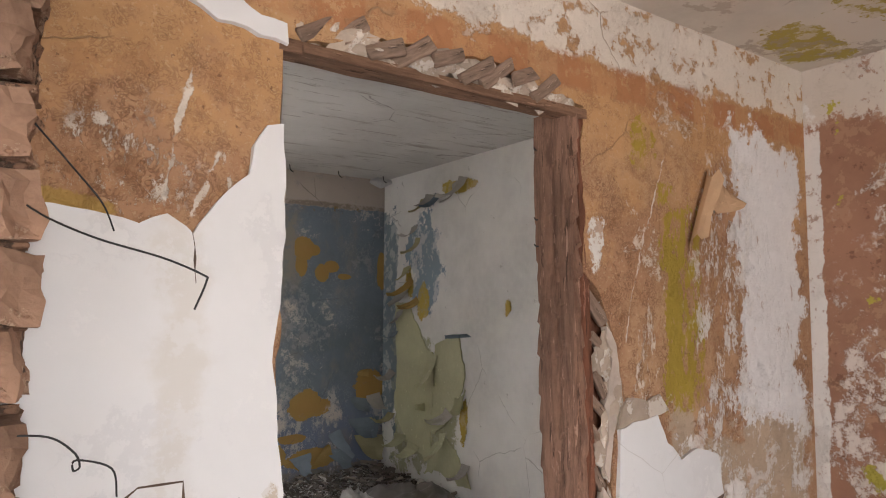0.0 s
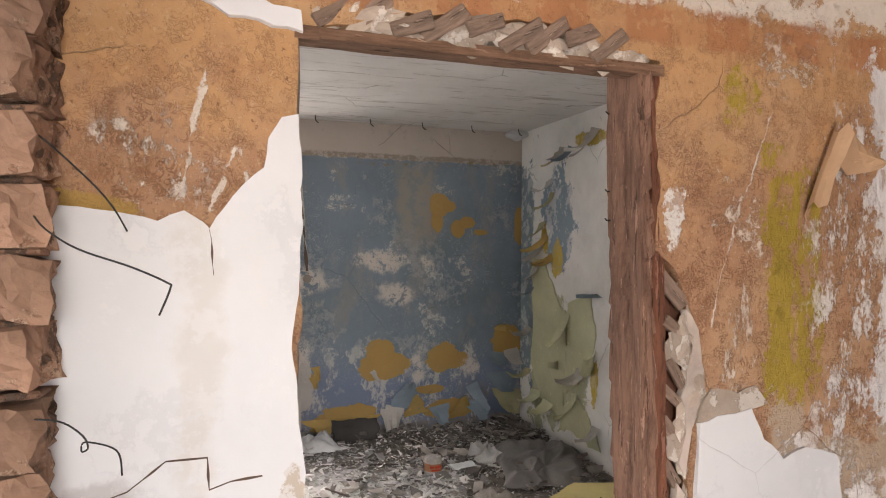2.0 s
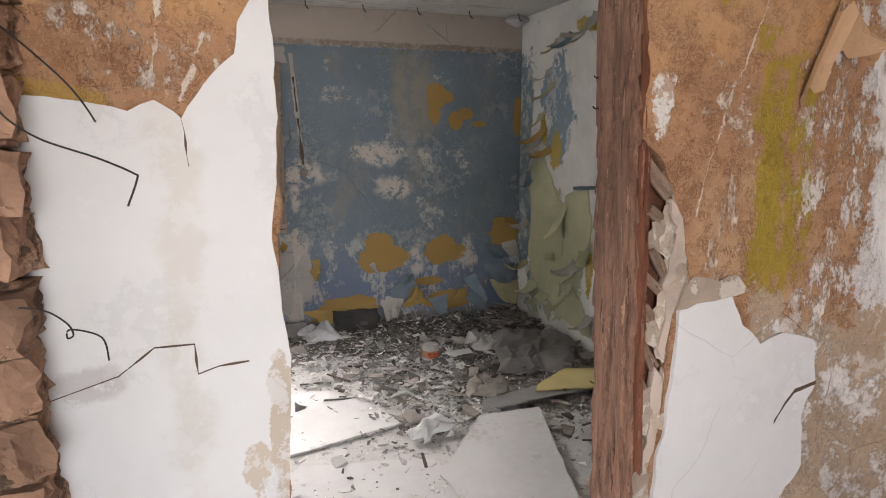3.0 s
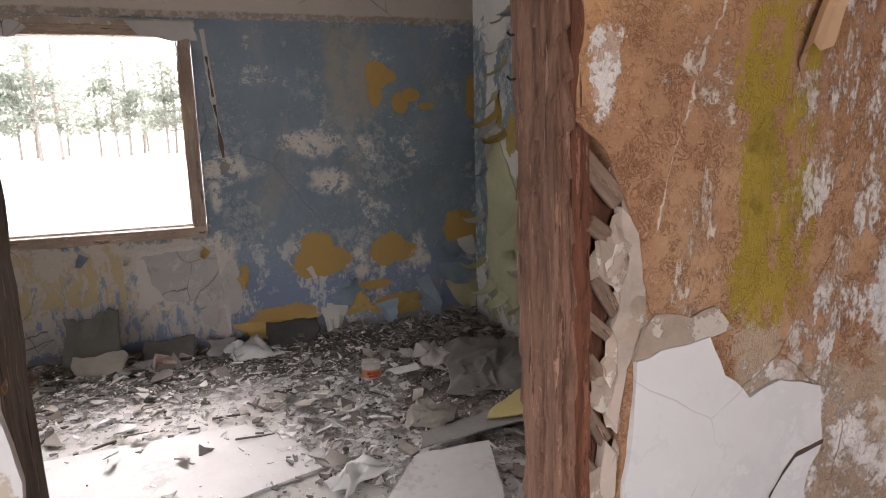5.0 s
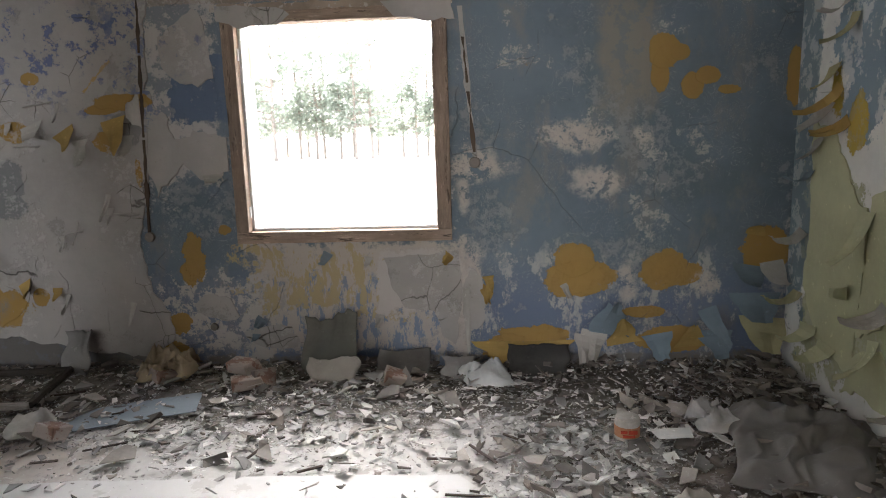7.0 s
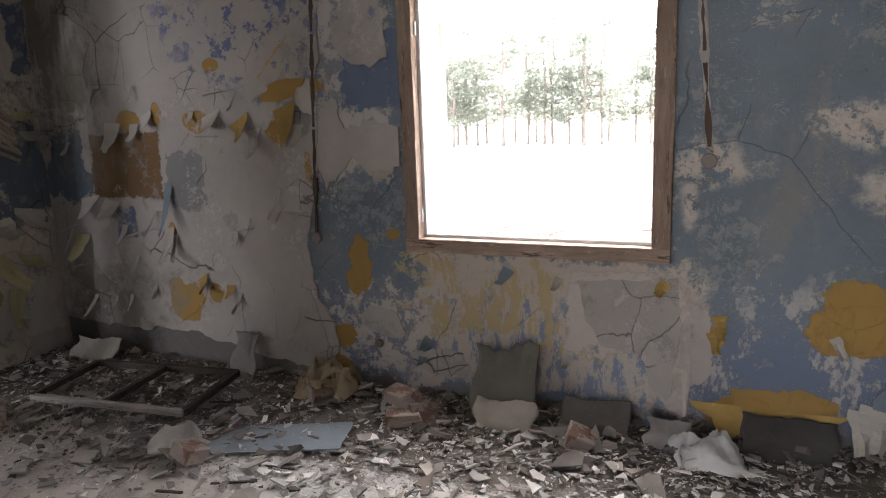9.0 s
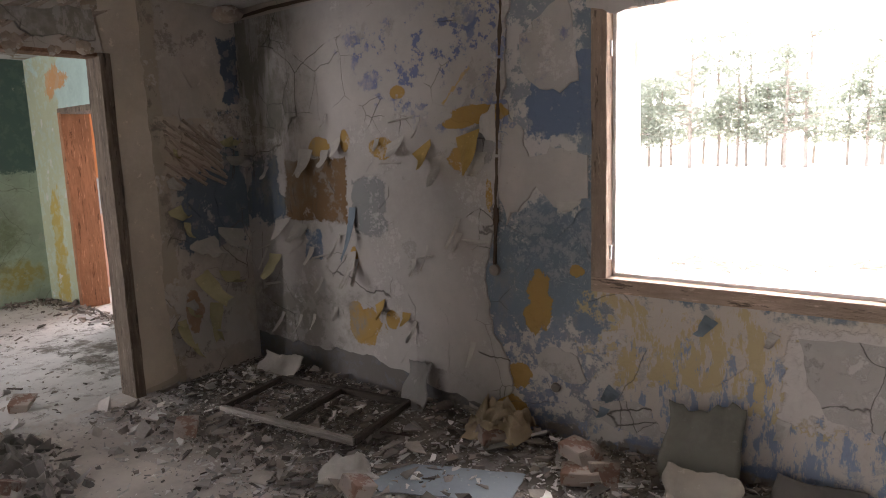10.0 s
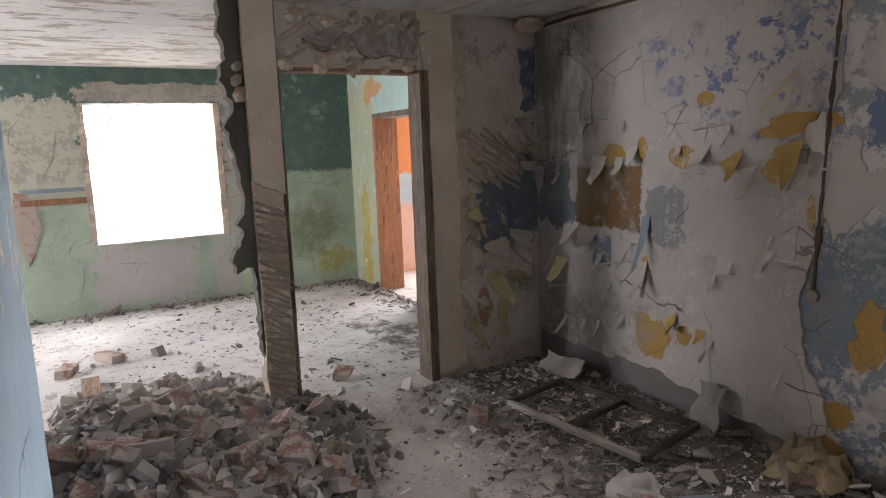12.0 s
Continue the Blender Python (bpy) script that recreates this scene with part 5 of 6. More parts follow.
for i in range(46):
    data = mesh_of(lump(rnd.uniform(0.05, 0.13), i + 90.0, (0.35, 1.0, 0.8), 1), "plaster_lump", RAW)
    if i > 36:
        continue
    if i < 24:
        put("plaster_lump", data, pose(XE + 0.01, rnd.uniform(3.5, 4.4), rnd.choice((2.14, 2.16, 2.42, 2.45)) + rnd.uniform(-0.03, 0.03), rnd.uniform(0, 90)), end_wall)
    else:
        put("plaster_lump", data, pose(XE - 0.06 + rnd.uniform(-0.05, 0.05), 3.25 + rnd.uniform(-0.035, 0.01), 2.45 - (i - 24) * 0.08, rnd.uniform(0, 90)), lining)

slab("broken_edge", "x", [(3.275, 2.5), (3.16, 2.5), (3.17, 2.2), (3.13, 2.05), (3.2, 1.9), (3.19, 1.6), (3.22, 1.4), (3.2, 1.15), (3.12, 1.0), (3.14, 0.92), (3.24, 0.95), (3.275, 0.3)], XE - 0.02, XE - 0.12, plain("dark_mortar", (0.11, 0.105, 0.09)), lining, 0.05, 4.0, "dark broken masonry edge")

# green room: window, ledge, the far door
green_window = tagged(thing("window_2", "bare window opening with a crumbling rim", "window"), kind="structure")
part("sill", rough_box(GX - 0.34, GX + 0.01, GY0 + 0.002, GY1 - 0.002, GZ0 + 0.002, GZ0 + 0.02, 0.08, 0.008, 7.0), RUBBLE, green_window)
for y0, y1, z0, z1 in ((GY0 - 0.01, GY0 + 0.05, GZ0 + 0.022, GZ1), (GY1 - 0.05, GY1 + 0.01, GZ0 + 0.022, GZ1)):
    part("reveal", rough_box(GX - 0.33, GX + 0.006, y0, y1, z0, z1 - 0.002, 0.08, 0.008, 7.0), RAW, green_window)
wall_green = bpy.data.objects["wall_green"]
part("ledge", boxes((GX, GX + 0.03, 1.9, 2.47, 1.20, 1.255, 0.004)), ORANGE_WOOD, wall_green, "orange-brown wooden ledge")
part("blue_strip", boxes((GX, GX + 0.006, 1.9, 2.47, 1.32, 1.36)), BLUE_PAINT, wall_green)
slab("red_patch", "x", [(1.9, 0.6), (1.97, 0.75), (2.05, 0.95), (2.03, 1.2), (1.95, 1.32), (1.85, 1.34), (1.8, 0.9)], GX + 0.012, GX, BRICK, wall_green, 0.02, 4.0, "bare red brick patch")
far_door = tagged(thing("door_frame", "orange-brown wooden lining of the far doorway", "door frame"), kind="structure")
part("jamb_board", rough_box(-6.13, -6.06, 5.385, 5.66, 0, 1.98, 0.1, 0.004, 5.0), ORANGE_WOOD, far_door)
part("head_board", rough_box(-6.13, -5.15, 5.385, 5.62, 1.965, 2.02, 0.1, 0.004, 5.0), GREY_POST, far_door)
part("jamb_board", rough_box(-5.20, -5.14, 5.385, 5.62, 0, 1.96, 0.1, 0.004, 5.0), ORANGE_WOOD, far_door)

# the ceiling joint has opened along the long wall
crack("y", [(XE, 2.44), (-2.7, 2.455), (-2.2, 2.45), (-1.4, 2.455), (-0.6, 2.46)], YB - 0.015, 0.022, long_wall, SOOT)
data = mesh_of(lump(0.18, 4.0, (1.2, 0.8, 0.5), 2), "plaster_lump", PLASTER)
put("plaster_lump", data, pose(2.80, 5.28, 2.46), ceiling_b)
data = mesh_of(lump(0.2, 8.0, (1.0, 1.0, 0.6), 2), "plaster_lump", RAW)
put("plaster_lump", data, pose(XE + 0.08, 5.26, 2.45), ceiling_b)
for i in range(5):
    hook = tagged(emit("ceiling_hook", tube([(1.1 + i * 0.42, 5.20, 2.502), (1.105 + i * 0.42, 5.19, 2.46), (1.12 + i * 0.42, 5.17, 2.44)], 0.004), WIRE), "small bent wire hanging from the ceiling", "wire", "ceiling wires")

# ---- floor things ----
bricks = [mesh_of(block((0.25, 0.12, 0.065), s * 2.7, 0.006, 0.005), "brick", BRICK) for s in range(3)] + [mesh_of(block((0.25, 0.12, 0.065), s * 2.7 + 31, 0.008, 0.005, 0.3 + 0.12 * s), "brick", BRICK) for s in range(3)]


def lay_brick(i, m, label, group=""):
    return tagged(put("brick", bricks[i], m), label, "brick", group)


lay_brick(3, pose(-0.24, 5.02, 0.05, 4, -3, 24), "broken red brick on the littered floor", "bricks below the window")
lay_brick(4, pose(-0.27, 5.06, 0.118, 3, 5, -12), "broken red brick lying on another", "bricks below the window")
lay_brick(5, pose(-0.14, 5.08, 0.04, 70, 5, 40), "red brick fragment standing on its side", "bricks below the window")
lay_brick(3, pose(-2.27, 4.27, 0.036, 0, 0, -35), "half red brick on the dusty floor")
lay_brick(4, pose(-0.80, 5.16, 0.04, 20, 10, 60), "dusty broken brick by the wall")
lay_brick(0, pose(-5.03, 2.47, 0.036, 0, 0, 30), "red brick on the floor of the green room")
lay_brick(3, pose(-4.78, 2.15, 0.036, 0, 4, -20), "broken red brick on the green room's floor")
lay_brick(5, pose(-3.45, 3.95, 0.036, 20, 4, 50), "small red brick fragment in the doorway")
lay_brick(5, pose(0.65, 5.05, 0.035, 10, 20, 10), "small brick fragment among paint flakes")
lay_brick(5, pose(-1.0, 4.40, 0.035, 10, 20, 80), "small brick fragment among paint flakes")


def sheet(name, outline, z, thick, material, label, category, tilt=None, seed=1.0, amount=0.012):
    """A flat broken board or sheet that lies on the floor."""
    pts = jag(outline, amount, seed)
    bm = bmesh.new()
    top = [bm.verts.new((x, y, z + thick)) for x, y in pts]
    low = [bm.verts.new((x, y, z)) for x, y in pts]
    bm.faces.new(top)
    bm.faces.new(low[::-1])
    for i in range(len(pts)):
        j = (i + 1) % len(pts)
        bm.faces.new((top[i], low[i], low[j], top[j]))
    if tilt:
        bmesh.ops.rotate(bm, cent=(outline[0][0], outline[0][1], z), matrix=Euler([radians(a) for a in tilt]).to_matrix(), verts=bm.verts[:])
    bm.normal_update()
    bmesh.ops.triangulate(bm, faces=[f for f in bm.faces if len(f.verts) > 4])
    bmesh.ops.recalc_face_normals(bm, faces=bm.faces[:])
    return tagged(emit(name, bm, material), label, category)


LINO = plain("blue_grey_linoleum", (0.27, 0.31, 0.34), 0.6, 0.15)
FOAM = plain("yellow_foam", (0.60, 0.50, 0.22), 0.9, 0.15)
GREY_SHEET = plain("grey_sheet", (0.28, 0.265, 0.25), 0.75, 0.2)
PAPER = plain("white_paper", (0.72, 0.71, 0.69), 0.8, 0.1)
sheet("floor_board", [(-1.1, 3.15), (0.4, 3.2), (0.77, 3.26), (1.34, 3.44), (1.22, 3.75), (1.0, 4.02), (0.2, 4.0), (-1.25, 3.9)], 0.003, 0.012, BOARD, "pale dusty hardboard sheet lying on the floor", "board", None, 2.0)
sheet("floor_board", [(-1.1, 2.3), (0.3, 2.1), (1.3, 2.35), (1.5, 2.75), (1.35, 3.0), (0.75, 3.12), (-0.2, 3.12), (-1.2, 3.05)], 0.002, 0.010, BOARD, "worn hardboard sheet by the doorway", "board", None, 5.0)
sheet("floor_board", [(1.45, 2.1), (1.72, 2.1), (2.08, 3.32), (1.72, 3.33), (1.55, 3.1), (1.32, 2.80)], 0.02, 0.010, BOARD, "pale hardboard sheet with a lifted edge", "board", (0.5, -0.5, 0), 3.0)
sheet("floor_board", [(1.75, 3.36), (2.15, 3.42), (2.55, 3.45), (2.2, 3.6), (1.8, 3.5)], 0.045, 0.008, GREY_SHEET, "grey strip of board among the debris", "board", None, 6.0)
sheet("floor_board", [(2.15, 3.5), (2.55, 3.42), (2.75, 3.7), (2.5, 3.78), (2.25, 3.62)], 0.06, 0.008, FOAM, "torn pale yellow sheet on the debris", "sheet", None, 9.0).name = "foam_sheet"
sheet("linoleum", [(-1.14, 4.34), (-1.0, 4.70), (-0.5, 4.90), (-0.42, 4.64)], 0.012, 0.004, LINO, "torn piece of blue-grey linoleum on the floor", "linoleum", (0, -1, 0), 4.0)
sheet("linoleum", [(-3.0, 2.9), (-1.1, 3.05), (-0.95, 3.6), (-1.3, 4.2), (-2.05, 4.0), (-3.0, 3.8)], 0.002, 0.004, plain("worn_linoleum", (0.58, 0.52, 0.465), 0.85, 0.2), "dusty beige linoleum on the floor", "linoleum", None, 7.0)
sheet("card", [(1.90, 4.28), (2.06, 4.30), (2.07, 4.40), (1.88, 4.38)], 0.05, 0.003, PAPER, "small white card on the debris", "card", None, 2.0, 0.002)

# an old sash lies by the wall
sash = thing("window_sash", "dark wooden window sash lying on the floor", "window sash")
SASH_WOOD = wood("sash_wood", (0.10, 0.085, 0.07), "x")
PALE_WOOD = wood("pale_sash_wood", (0.45, 0.41, 0.37), "x")
for a, b, mat_ in (((-2.34, 4.54), (-1.36, 4.66), PALE_WOOD), ((-1.36, 4.66), (-1.47, 5.20), SASH_WOOD), ((-1.47, 5.20), (-2.45, 5.06), SASH_WOOD), ((-2.45, 5.06), (-2.34, 4.54), SASH_WOOD), ((-1.86, 4.60), (-1.96, 5.13), SASH_WOOD)):
    length, turn = math.hypot(b[0] - a[0], b[1] - a[1]), math.degrees(math.atan2(b[1] - a[1], b[0] - a[0]))
    data = mesh_of(rough_box(0, length, -0.015, 0.015, 0, 0.035, 0.06, 0.003, 8.0, a[0]), "sash_bar", mat_)
    put("sash_bar", data, pose(a[0], a[1], 0.035, 0, 0, turn), sash)


def crumpled(name, x0, x1, y0, y1, height, material, label, category, n=26, turn=0, seed=1.0, folds=3.0, base=0.02):
    """A crumpled sheet of lino or tarp with folds."""
    bm = bmesh.new()
    rows = []
    for k in (0, 1):
        vs = []
        for j in range(n + 1):
            for i in range(n + 1):
                u, v = i / n, j / n
                p = Vector((u * folds + seed, v * folds, seed))
                ridge = abs(noise.noise(p)) + 0.5 * abs(noise.noise(p * 2.3))
                rim = min(1, 5 * min(u, 1 - u, v, 1 - v) + 0.25)
                wob = noise.noise_vector(p * 1.3) * 0.06
                z = base + height * (0.25 + 1.1 * max(0, 0.55 - ridge)) * rim * (0.4 + v)
                vs.append(bm.verts.new(((u - 0.5) * (x1 - x0) + wob.x, (v - 0.5) * (y1 - y0) + wob.y, z - 0.005 * k)))
        rows.append(vs)
    w = n + 1
    for j in range(n):
        for i in range(n):
            a = j * w + i
            bm.faces.new((rows[0][a], rows[0][a + 1], rows[0][a + w + 1], rows[0][a + w]))
            bm.faces.new((rows[1][a + w], rows[1][a + w + 1], rows[1][a + 1], rows[1][a]))
    rim = list(range(w)) + [j * w + n for j in range(1, w)] + [n * w + i for i in range(n - 1, -1, -1)] + [j * w for j in range(n - 1, 0, -1)]
    for p, q in zip(rim, rim[1:] + rim[:1]):
        bm.faces.new((rows[0][q], rows[0][p], rows[1][p], rows[1][q]))
    for f in bm.faces:
        f.smooth = True
    bmesh.ops.recalc_face_normals(bm, faces=bm.faces[:])
    ob = tagged(emit(name, bm, material), label, category)
    ob.matrix_basis = pose((x0 + x1) / 2, (y0 + y1) / 2, 0, 0, 0, turn)
    return ob


crumpled("tarpaulin", 2.22, 2.80, 3.85, 4.62, 0.13, plain("grey_tarpaulin", (0.21, 0.195, 0.18), 0.45, 0.2), "crumpled grey sheet heaped in the corner", "tarpaulin", 44, -20, 3.0, 2.6)
crumpled("paper_wad", 2.12, 2.30, 4.42, 4.58, 0.13, plain("dirty_paper", (0.50, 0.48, 0.45)), "crumpled pale paper beside the grey sheet", "paper", 14, 10, 6.0, 2.5)
crumpled("paper_wad", 1.30, 1.56, 3.20, 3.34, 0.09, PAPER, "crumpled white paper roll on the floor", "paper", 16, 30, 9.0, 2.0)
crumpled("paper_wad", 1.80, 2.02, 3.56, 3.80, 0.11, plain("beige_paper", (0.36, 0.325, 0.28)), "crumpled beige paper among the flakes", "paper", 18, -30, 12.0, 2.6)
crumpled("plastic_bag", 0.98, 1.24, 4.98, 5.18, 0.14, plain("pale_plastic", (0.52, 0.52, 0.51), 0.35), "crumpled translucent plastic bag on the debris", "bag", 16, 10, 15.0, 2.0)
crumpled("torn_sheet", -1.30, -1.08, 4.37, 4.52, 0.10, PALE_PAINT, "curled flake of yellow and white paint", "paint flake", 14, 35, 18.0, 1.4)
crumpled("torn_sheet", -1.0, -0.68, 5.06, 5.32, 0.2, plain("brown_card", (0.34, 0.27, 0.18)), "crumpled brown card against the wall", "card", 24, 5, 21.0, 3.6)


def leaning(u0, u1, y0, height, lean, material, label, seed):
    """A stiff sheet that leans on the long wall."""
    n = 16
    bm = bmesh.new()
    grid = []
    for k in (0, 1):
        vs = []
        for j in range(n + 1):
            for i in range(n + 1):
                u, v = i / n, j / n
                top = height * (1 + 0.22 * noise.noise(Vector((u * 1.7 + seed, 0, seed))) + 0.08 * noise.noise(Vector((u * 9 + seed, 3, seed))))
                x = u0 + (u1 - u0) * u + 0.05 * noise.noise(Vector((v * 2, seed, u)))
                vs.append(bm.verts.new((x, y0 + lean * v ** 1.3 + 0.022 * noise.noise(Vector((u * 1.6, v * 2.4, seed))) - 0.006 * k, 0.01 + top * v)))
        grid.append(vs)
    w = n + 1
    for j in range(n):
        for i in range(n):
            a = j * w + i
            bm.faces.new((grid[0][a], grid[0][a + 1], grid[0][a + w + 1], grid[0][a + w]))
            bm.faces.new((grid[1][a + w], grid[1][a + w + 1], grid[1][a + 1], grid[1][a]))
    rim = list(range(w)) + [j * w + n for j in range(1, w)] + [n * w + i for i in range(n - 1, -1, -1)] + [j * w for j in range(n - 1, 0, -1)]
    for p, q in zip(rim, rim[1:] + rim[:1]):
        bm.faces.new((grid[0][q], grid[0][p], grid[1][p], grid[1][q]))
    bmesh.ops.recalc_face_normals(bm, faces=bm.faces[:])
    for f in bm.faces:
        f.smooth = True
    return tagged(emit("leaning_sheet", bm, material), label, "sheet", "sheets against the wall")


leaning(0.0, 0.33, 5.20, 0.34, 0.13, plain("olive_grey_sheet", (0.16, 0.155, 0.13)), "dark grey linoleum sheet leaning on the wall", 2.0)
leaning(0.06, 0.36, 5.05, 0.13, 0.1, plain("dirty_pale_sheet", (0.33, 0.30, 0.26)), "pale torn sheet leaning on the debris", 5.0)
leaning(0.46, 0.78, 5.15, 0.13, 0.16, plain("dark_sheet", (0.13, 0.12, 0.11)), "dark sheet slumped against the wall", 8.0)
leaning(1.25, 1.62, 5.18, 0.15, 0.14, plain("black_sheet", (0.07, 0.065, 0.06)), "black rubber sheet slumped against the wall", 11.0)
leaning(-1.55, -1.38, 5.22, 0.26, 0.1, GREY_SHEET, "small grey board leaning on the wall", 14.0)
leaning(-2.8, -2.4, 5.12, 0.14, 0.1, PALE_PAINT, "pale torn sheet lying against the wall", 17.0)
leaning(0.85, 1.05, 5.12, 0.10, 0.12, GREY_SHEET, "torn grey sheet against the wall", 20.0)

tin = thing("tin_can", "white tin with an orange label on the littered floor", "can")
TIN_WHITE = plain("tin_white", (0.46, 0.43, 0.39), 0.6, 0.35)
TIN_LABEL = plain("tin_label", (0.42, 0.20, 0.10), 0.6, 0.35)
TIN_RED = plain("tin_red", (0.45, 0.06, 0.03), 0.5)
for name, r, z0, z1, mat_ in (("body", 0.058, 0.02, 0.115, TIN_WHITE), ("label_band", 0.0588, 0.035, 0.085, TIN_LABEL), ("lid", 0.054, 0.113, 0.121, TIN_WHITE)):
    bm = bmesh.new()
    bmesh.ops.create_cone(bm, cap_ends=True, segments=28, radius1=r, radius2=r, depth=z1 - z0, matrix=pose(1.775, 4.37, (z0 + z1) / 2))
    part(name, bm, mat_, tin)
part("print_bar", boxes((1.735, 1.765, 4.312, 4.3185, 0.06, 0.073), (1.77, 1.81, 4.309, 4.3165, 0.058, 0.075), (1.745, 1.80, 4.3095, 4.3165, 0.042, 0.052)), TIN_RED, tin)

rnd = random.Random(21)
STICK = wood("splinter_wood", (0.11, 0.085, 0.07), "x")
sticks = [mesh_of(block((rnd.uniform(0.10, 0.24), 0.014, 0.008), s * 1.9, 0.006, 0.002), "splinter", STICK) for s in range(5)]
for i, (x, y, a) in enumerate(((0.35, 4.05, 35), (0.95, 4.15, 0), (-0.7, 4.25, 20), (-0.6, 4.42, 10), (1.25, 4.35, -40), (-0.05, 4.62, 5), (1.05, 3.85, 5), (1.1, 4.2, -50), (0.2, 4.75, -20), (1.3, 2.98, 80),
                               (1.75, 4.1, -50), (1.5, 4.6, -20), (-1.3, 4.9, 15), (-2.5, 4.3, 10), (-3.9, 4.0, 20), (-4.4, 3.6, -20), (1.9, 3.9, 60), (2.3, 3.1, 20), (2.2, 2.9, -10), (0.6, 4.9, 30), (-0.9, 4.1, 15), (0.05, 4.2, 70))):
    tagged(put("splinter", sticks[i % 5], pose(x, y, 0.019, rnd.uniform(-10, 10), rnd.uniform(-4, 4), a)), "dark splinter of wood on the floor", "splinter", "wood splinters on the floor")


# ---- scattered debris ----
def scatter(name, spots, material, label, thin=0.05):
    """Many small broken pieces in one mesh: spots are x, y, z, size, tilt."""
    r = np.random.RandomState(len(spots))
    verts, faces = [], []
    for x, y, z, size, tilt in spots:
        k = r.randint(4, 7)
        ang = np.sort(r.uniform(0, 6.283, k))
        rad = size * r.uniform(0.35, 1.0, k)
        rot = Euler((r.normal(0, tilt), r.normal(0, tilt), r.uniform(0, 6.28))).to_matrix()
        t = size * thin * r.uniform(0.5, 1.6)
        bend = r.normal(0, 0.25) * size
        b = len(verts)
        for side in (1, -1):
            for a, q in zip(ang, rad):
                px, py = q * math.cos(a), q * math.sin(a)
                verts.append(tuple(Vector((x, y, z)) + rot @ Vector((px, py, side * t + bend * (px / size) ** 2))))
        faces.append(tuple(range(b, b + k)))
        faces.append(tuple(range(b + 2 * k - 1, b + k - 1, -1)))
        for i in range(k):
            j = (i + 1) % k
            faces.append((b + j, b + i, b + k + i, b + k + j))
    data = bpy.data.meshes.new(name)
    data.from_pydata(verts, [], faces)
    data.update()
    data.materials.append(material)
    return tagged(new(name, data), label, "debris", "", "stuff")


r = np.random.RandomState(3)


def heap(x, y):
    """Height of the litter along the walls."""
    d = max(0, 0.55 - (YB - y)) / 0.55
    e = max(0, 0.75 - (XR - x)) / 0.75 * (1 if y > 3.4 else 0.3)
    return 0.06 * d * (0.6 + 0.8 * noise.noise(Vector((x * 2, y * 2, 0)))) + 0.07 * e * (0.5 + 0.8 * noise.noise(Vector((x * 2.3, y * 2.3, 4))))


def density(x, y):
    d = 0.06
    d += 0.9 * math.exp(-((YB - y) / 0.5) ** 2)
    d += 0.9 * math.exp(-((XR - 0.3 - x) / 0.6) ** 2) * (1 if y > 3.0 else 0.5)
    d += 1.0 * math.exp(-((x - 1.55) / 0.42) ** 2 - ((y - 3.9) / 0.6) ** 2)
    d += 0.55 * math.exp(-((y - 4.55) / 0.35) ** 2)
    d += 0.4 * math.exp(-((x + 1.7) / 1.0) ** 2 - ((y - 4.4) / 0.5) ** 2)
    return d * (0.35 + 1.3 * max(0, noise.noise(Vector((x * 1.7, y * 1.7, 9))) + 0.35))


pale, dark = [], []
while len(pale) + len(dark) < 15000:
    x, y = r.uniform(XE + 0.05, XR - 0.04), r.uniform(2.1, YB - 0.03)
    if r.rand() > density(x, y):
        continue
    size = min(0.085, 0.007 + r.exponential(0.012))
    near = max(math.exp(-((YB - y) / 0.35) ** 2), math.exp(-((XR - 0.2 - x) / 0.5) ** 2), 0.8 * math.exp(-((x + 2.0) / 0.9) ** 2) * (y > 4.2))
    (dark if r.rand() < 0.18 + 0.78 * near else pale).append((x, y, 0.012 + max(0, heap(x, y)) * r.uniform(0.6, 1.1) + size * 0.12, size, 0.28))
big = []
while len(big) < 260:
    x, y = r.uniform(XE + 0.1, XR - 0.1), r.uniform(3.3, YB - 0.08)
    if r.rand() > density(x, y):
        continue
    size = r.uniform(0.035, 0.10)
    big.append((x, y, 0.025 + max(0, heap(x, y)) + size * 0.1, size, 0.3))
fine = []
while len(fine) < 17000:
    x, y = r.uniform(XE + 0.05, XR - 0.04), r.uniform(2.6, YB - 0.03)
    if r.rand() > 0.12 + density(x, y):
        continue
    fine.append((x, y, 0.006 + max(0, heap(x, y)) * r.uniform(0.5, 1.05), min(0.02, 0.003 + r.exponential(0.0045)), 0.35))
scatter("paint_crumbs", fine, FLAKE, "fine pale paint crumbs all over the floor", 0.12)
scatter("paint_flakes", pale, FLAKE, "pale paint flakes and plaster crumbs over the floor", 0.06)
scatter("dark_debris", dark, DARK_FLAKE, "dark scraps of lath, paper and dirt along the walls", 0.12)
LARGE_FLAKE = plain("large_flake", (0.31, 0.28, 0.25), 0.85, 0.25, 3.0, 0.0, 0.5)
scrap_meshes = []
for i in range(14):
    ob = scatter("plaster_scrap", [(0, 0, 0, 0.09, 0.05)] * (i + 1), LARGE_FLAKE, "", 0.03)
    bm = bmesh.new()
    bm.from_mesh(ob.data)
    keep = set(bm.verts[:0])
    bm.verts.ensure_lookup_table()
    start = bm.verts[len(bm.verts) - 1]
    todo = [start]
    while todo:
        v = todo.pop()
        if v not in keep:
            keep.add(v)
            todo += [e.other_vert(v) for e in v.link_edges]
    bmesh.ops.delete(bm, geom=[v for v in bm.verts if v not in keep], context="VERTS")
    scrap_meshes.append(mesh_of(bm, "plaster_scrap", LARGE_FLAKE))
    bpy.data.objects.remove(ob)
rnd = random.Random(77)
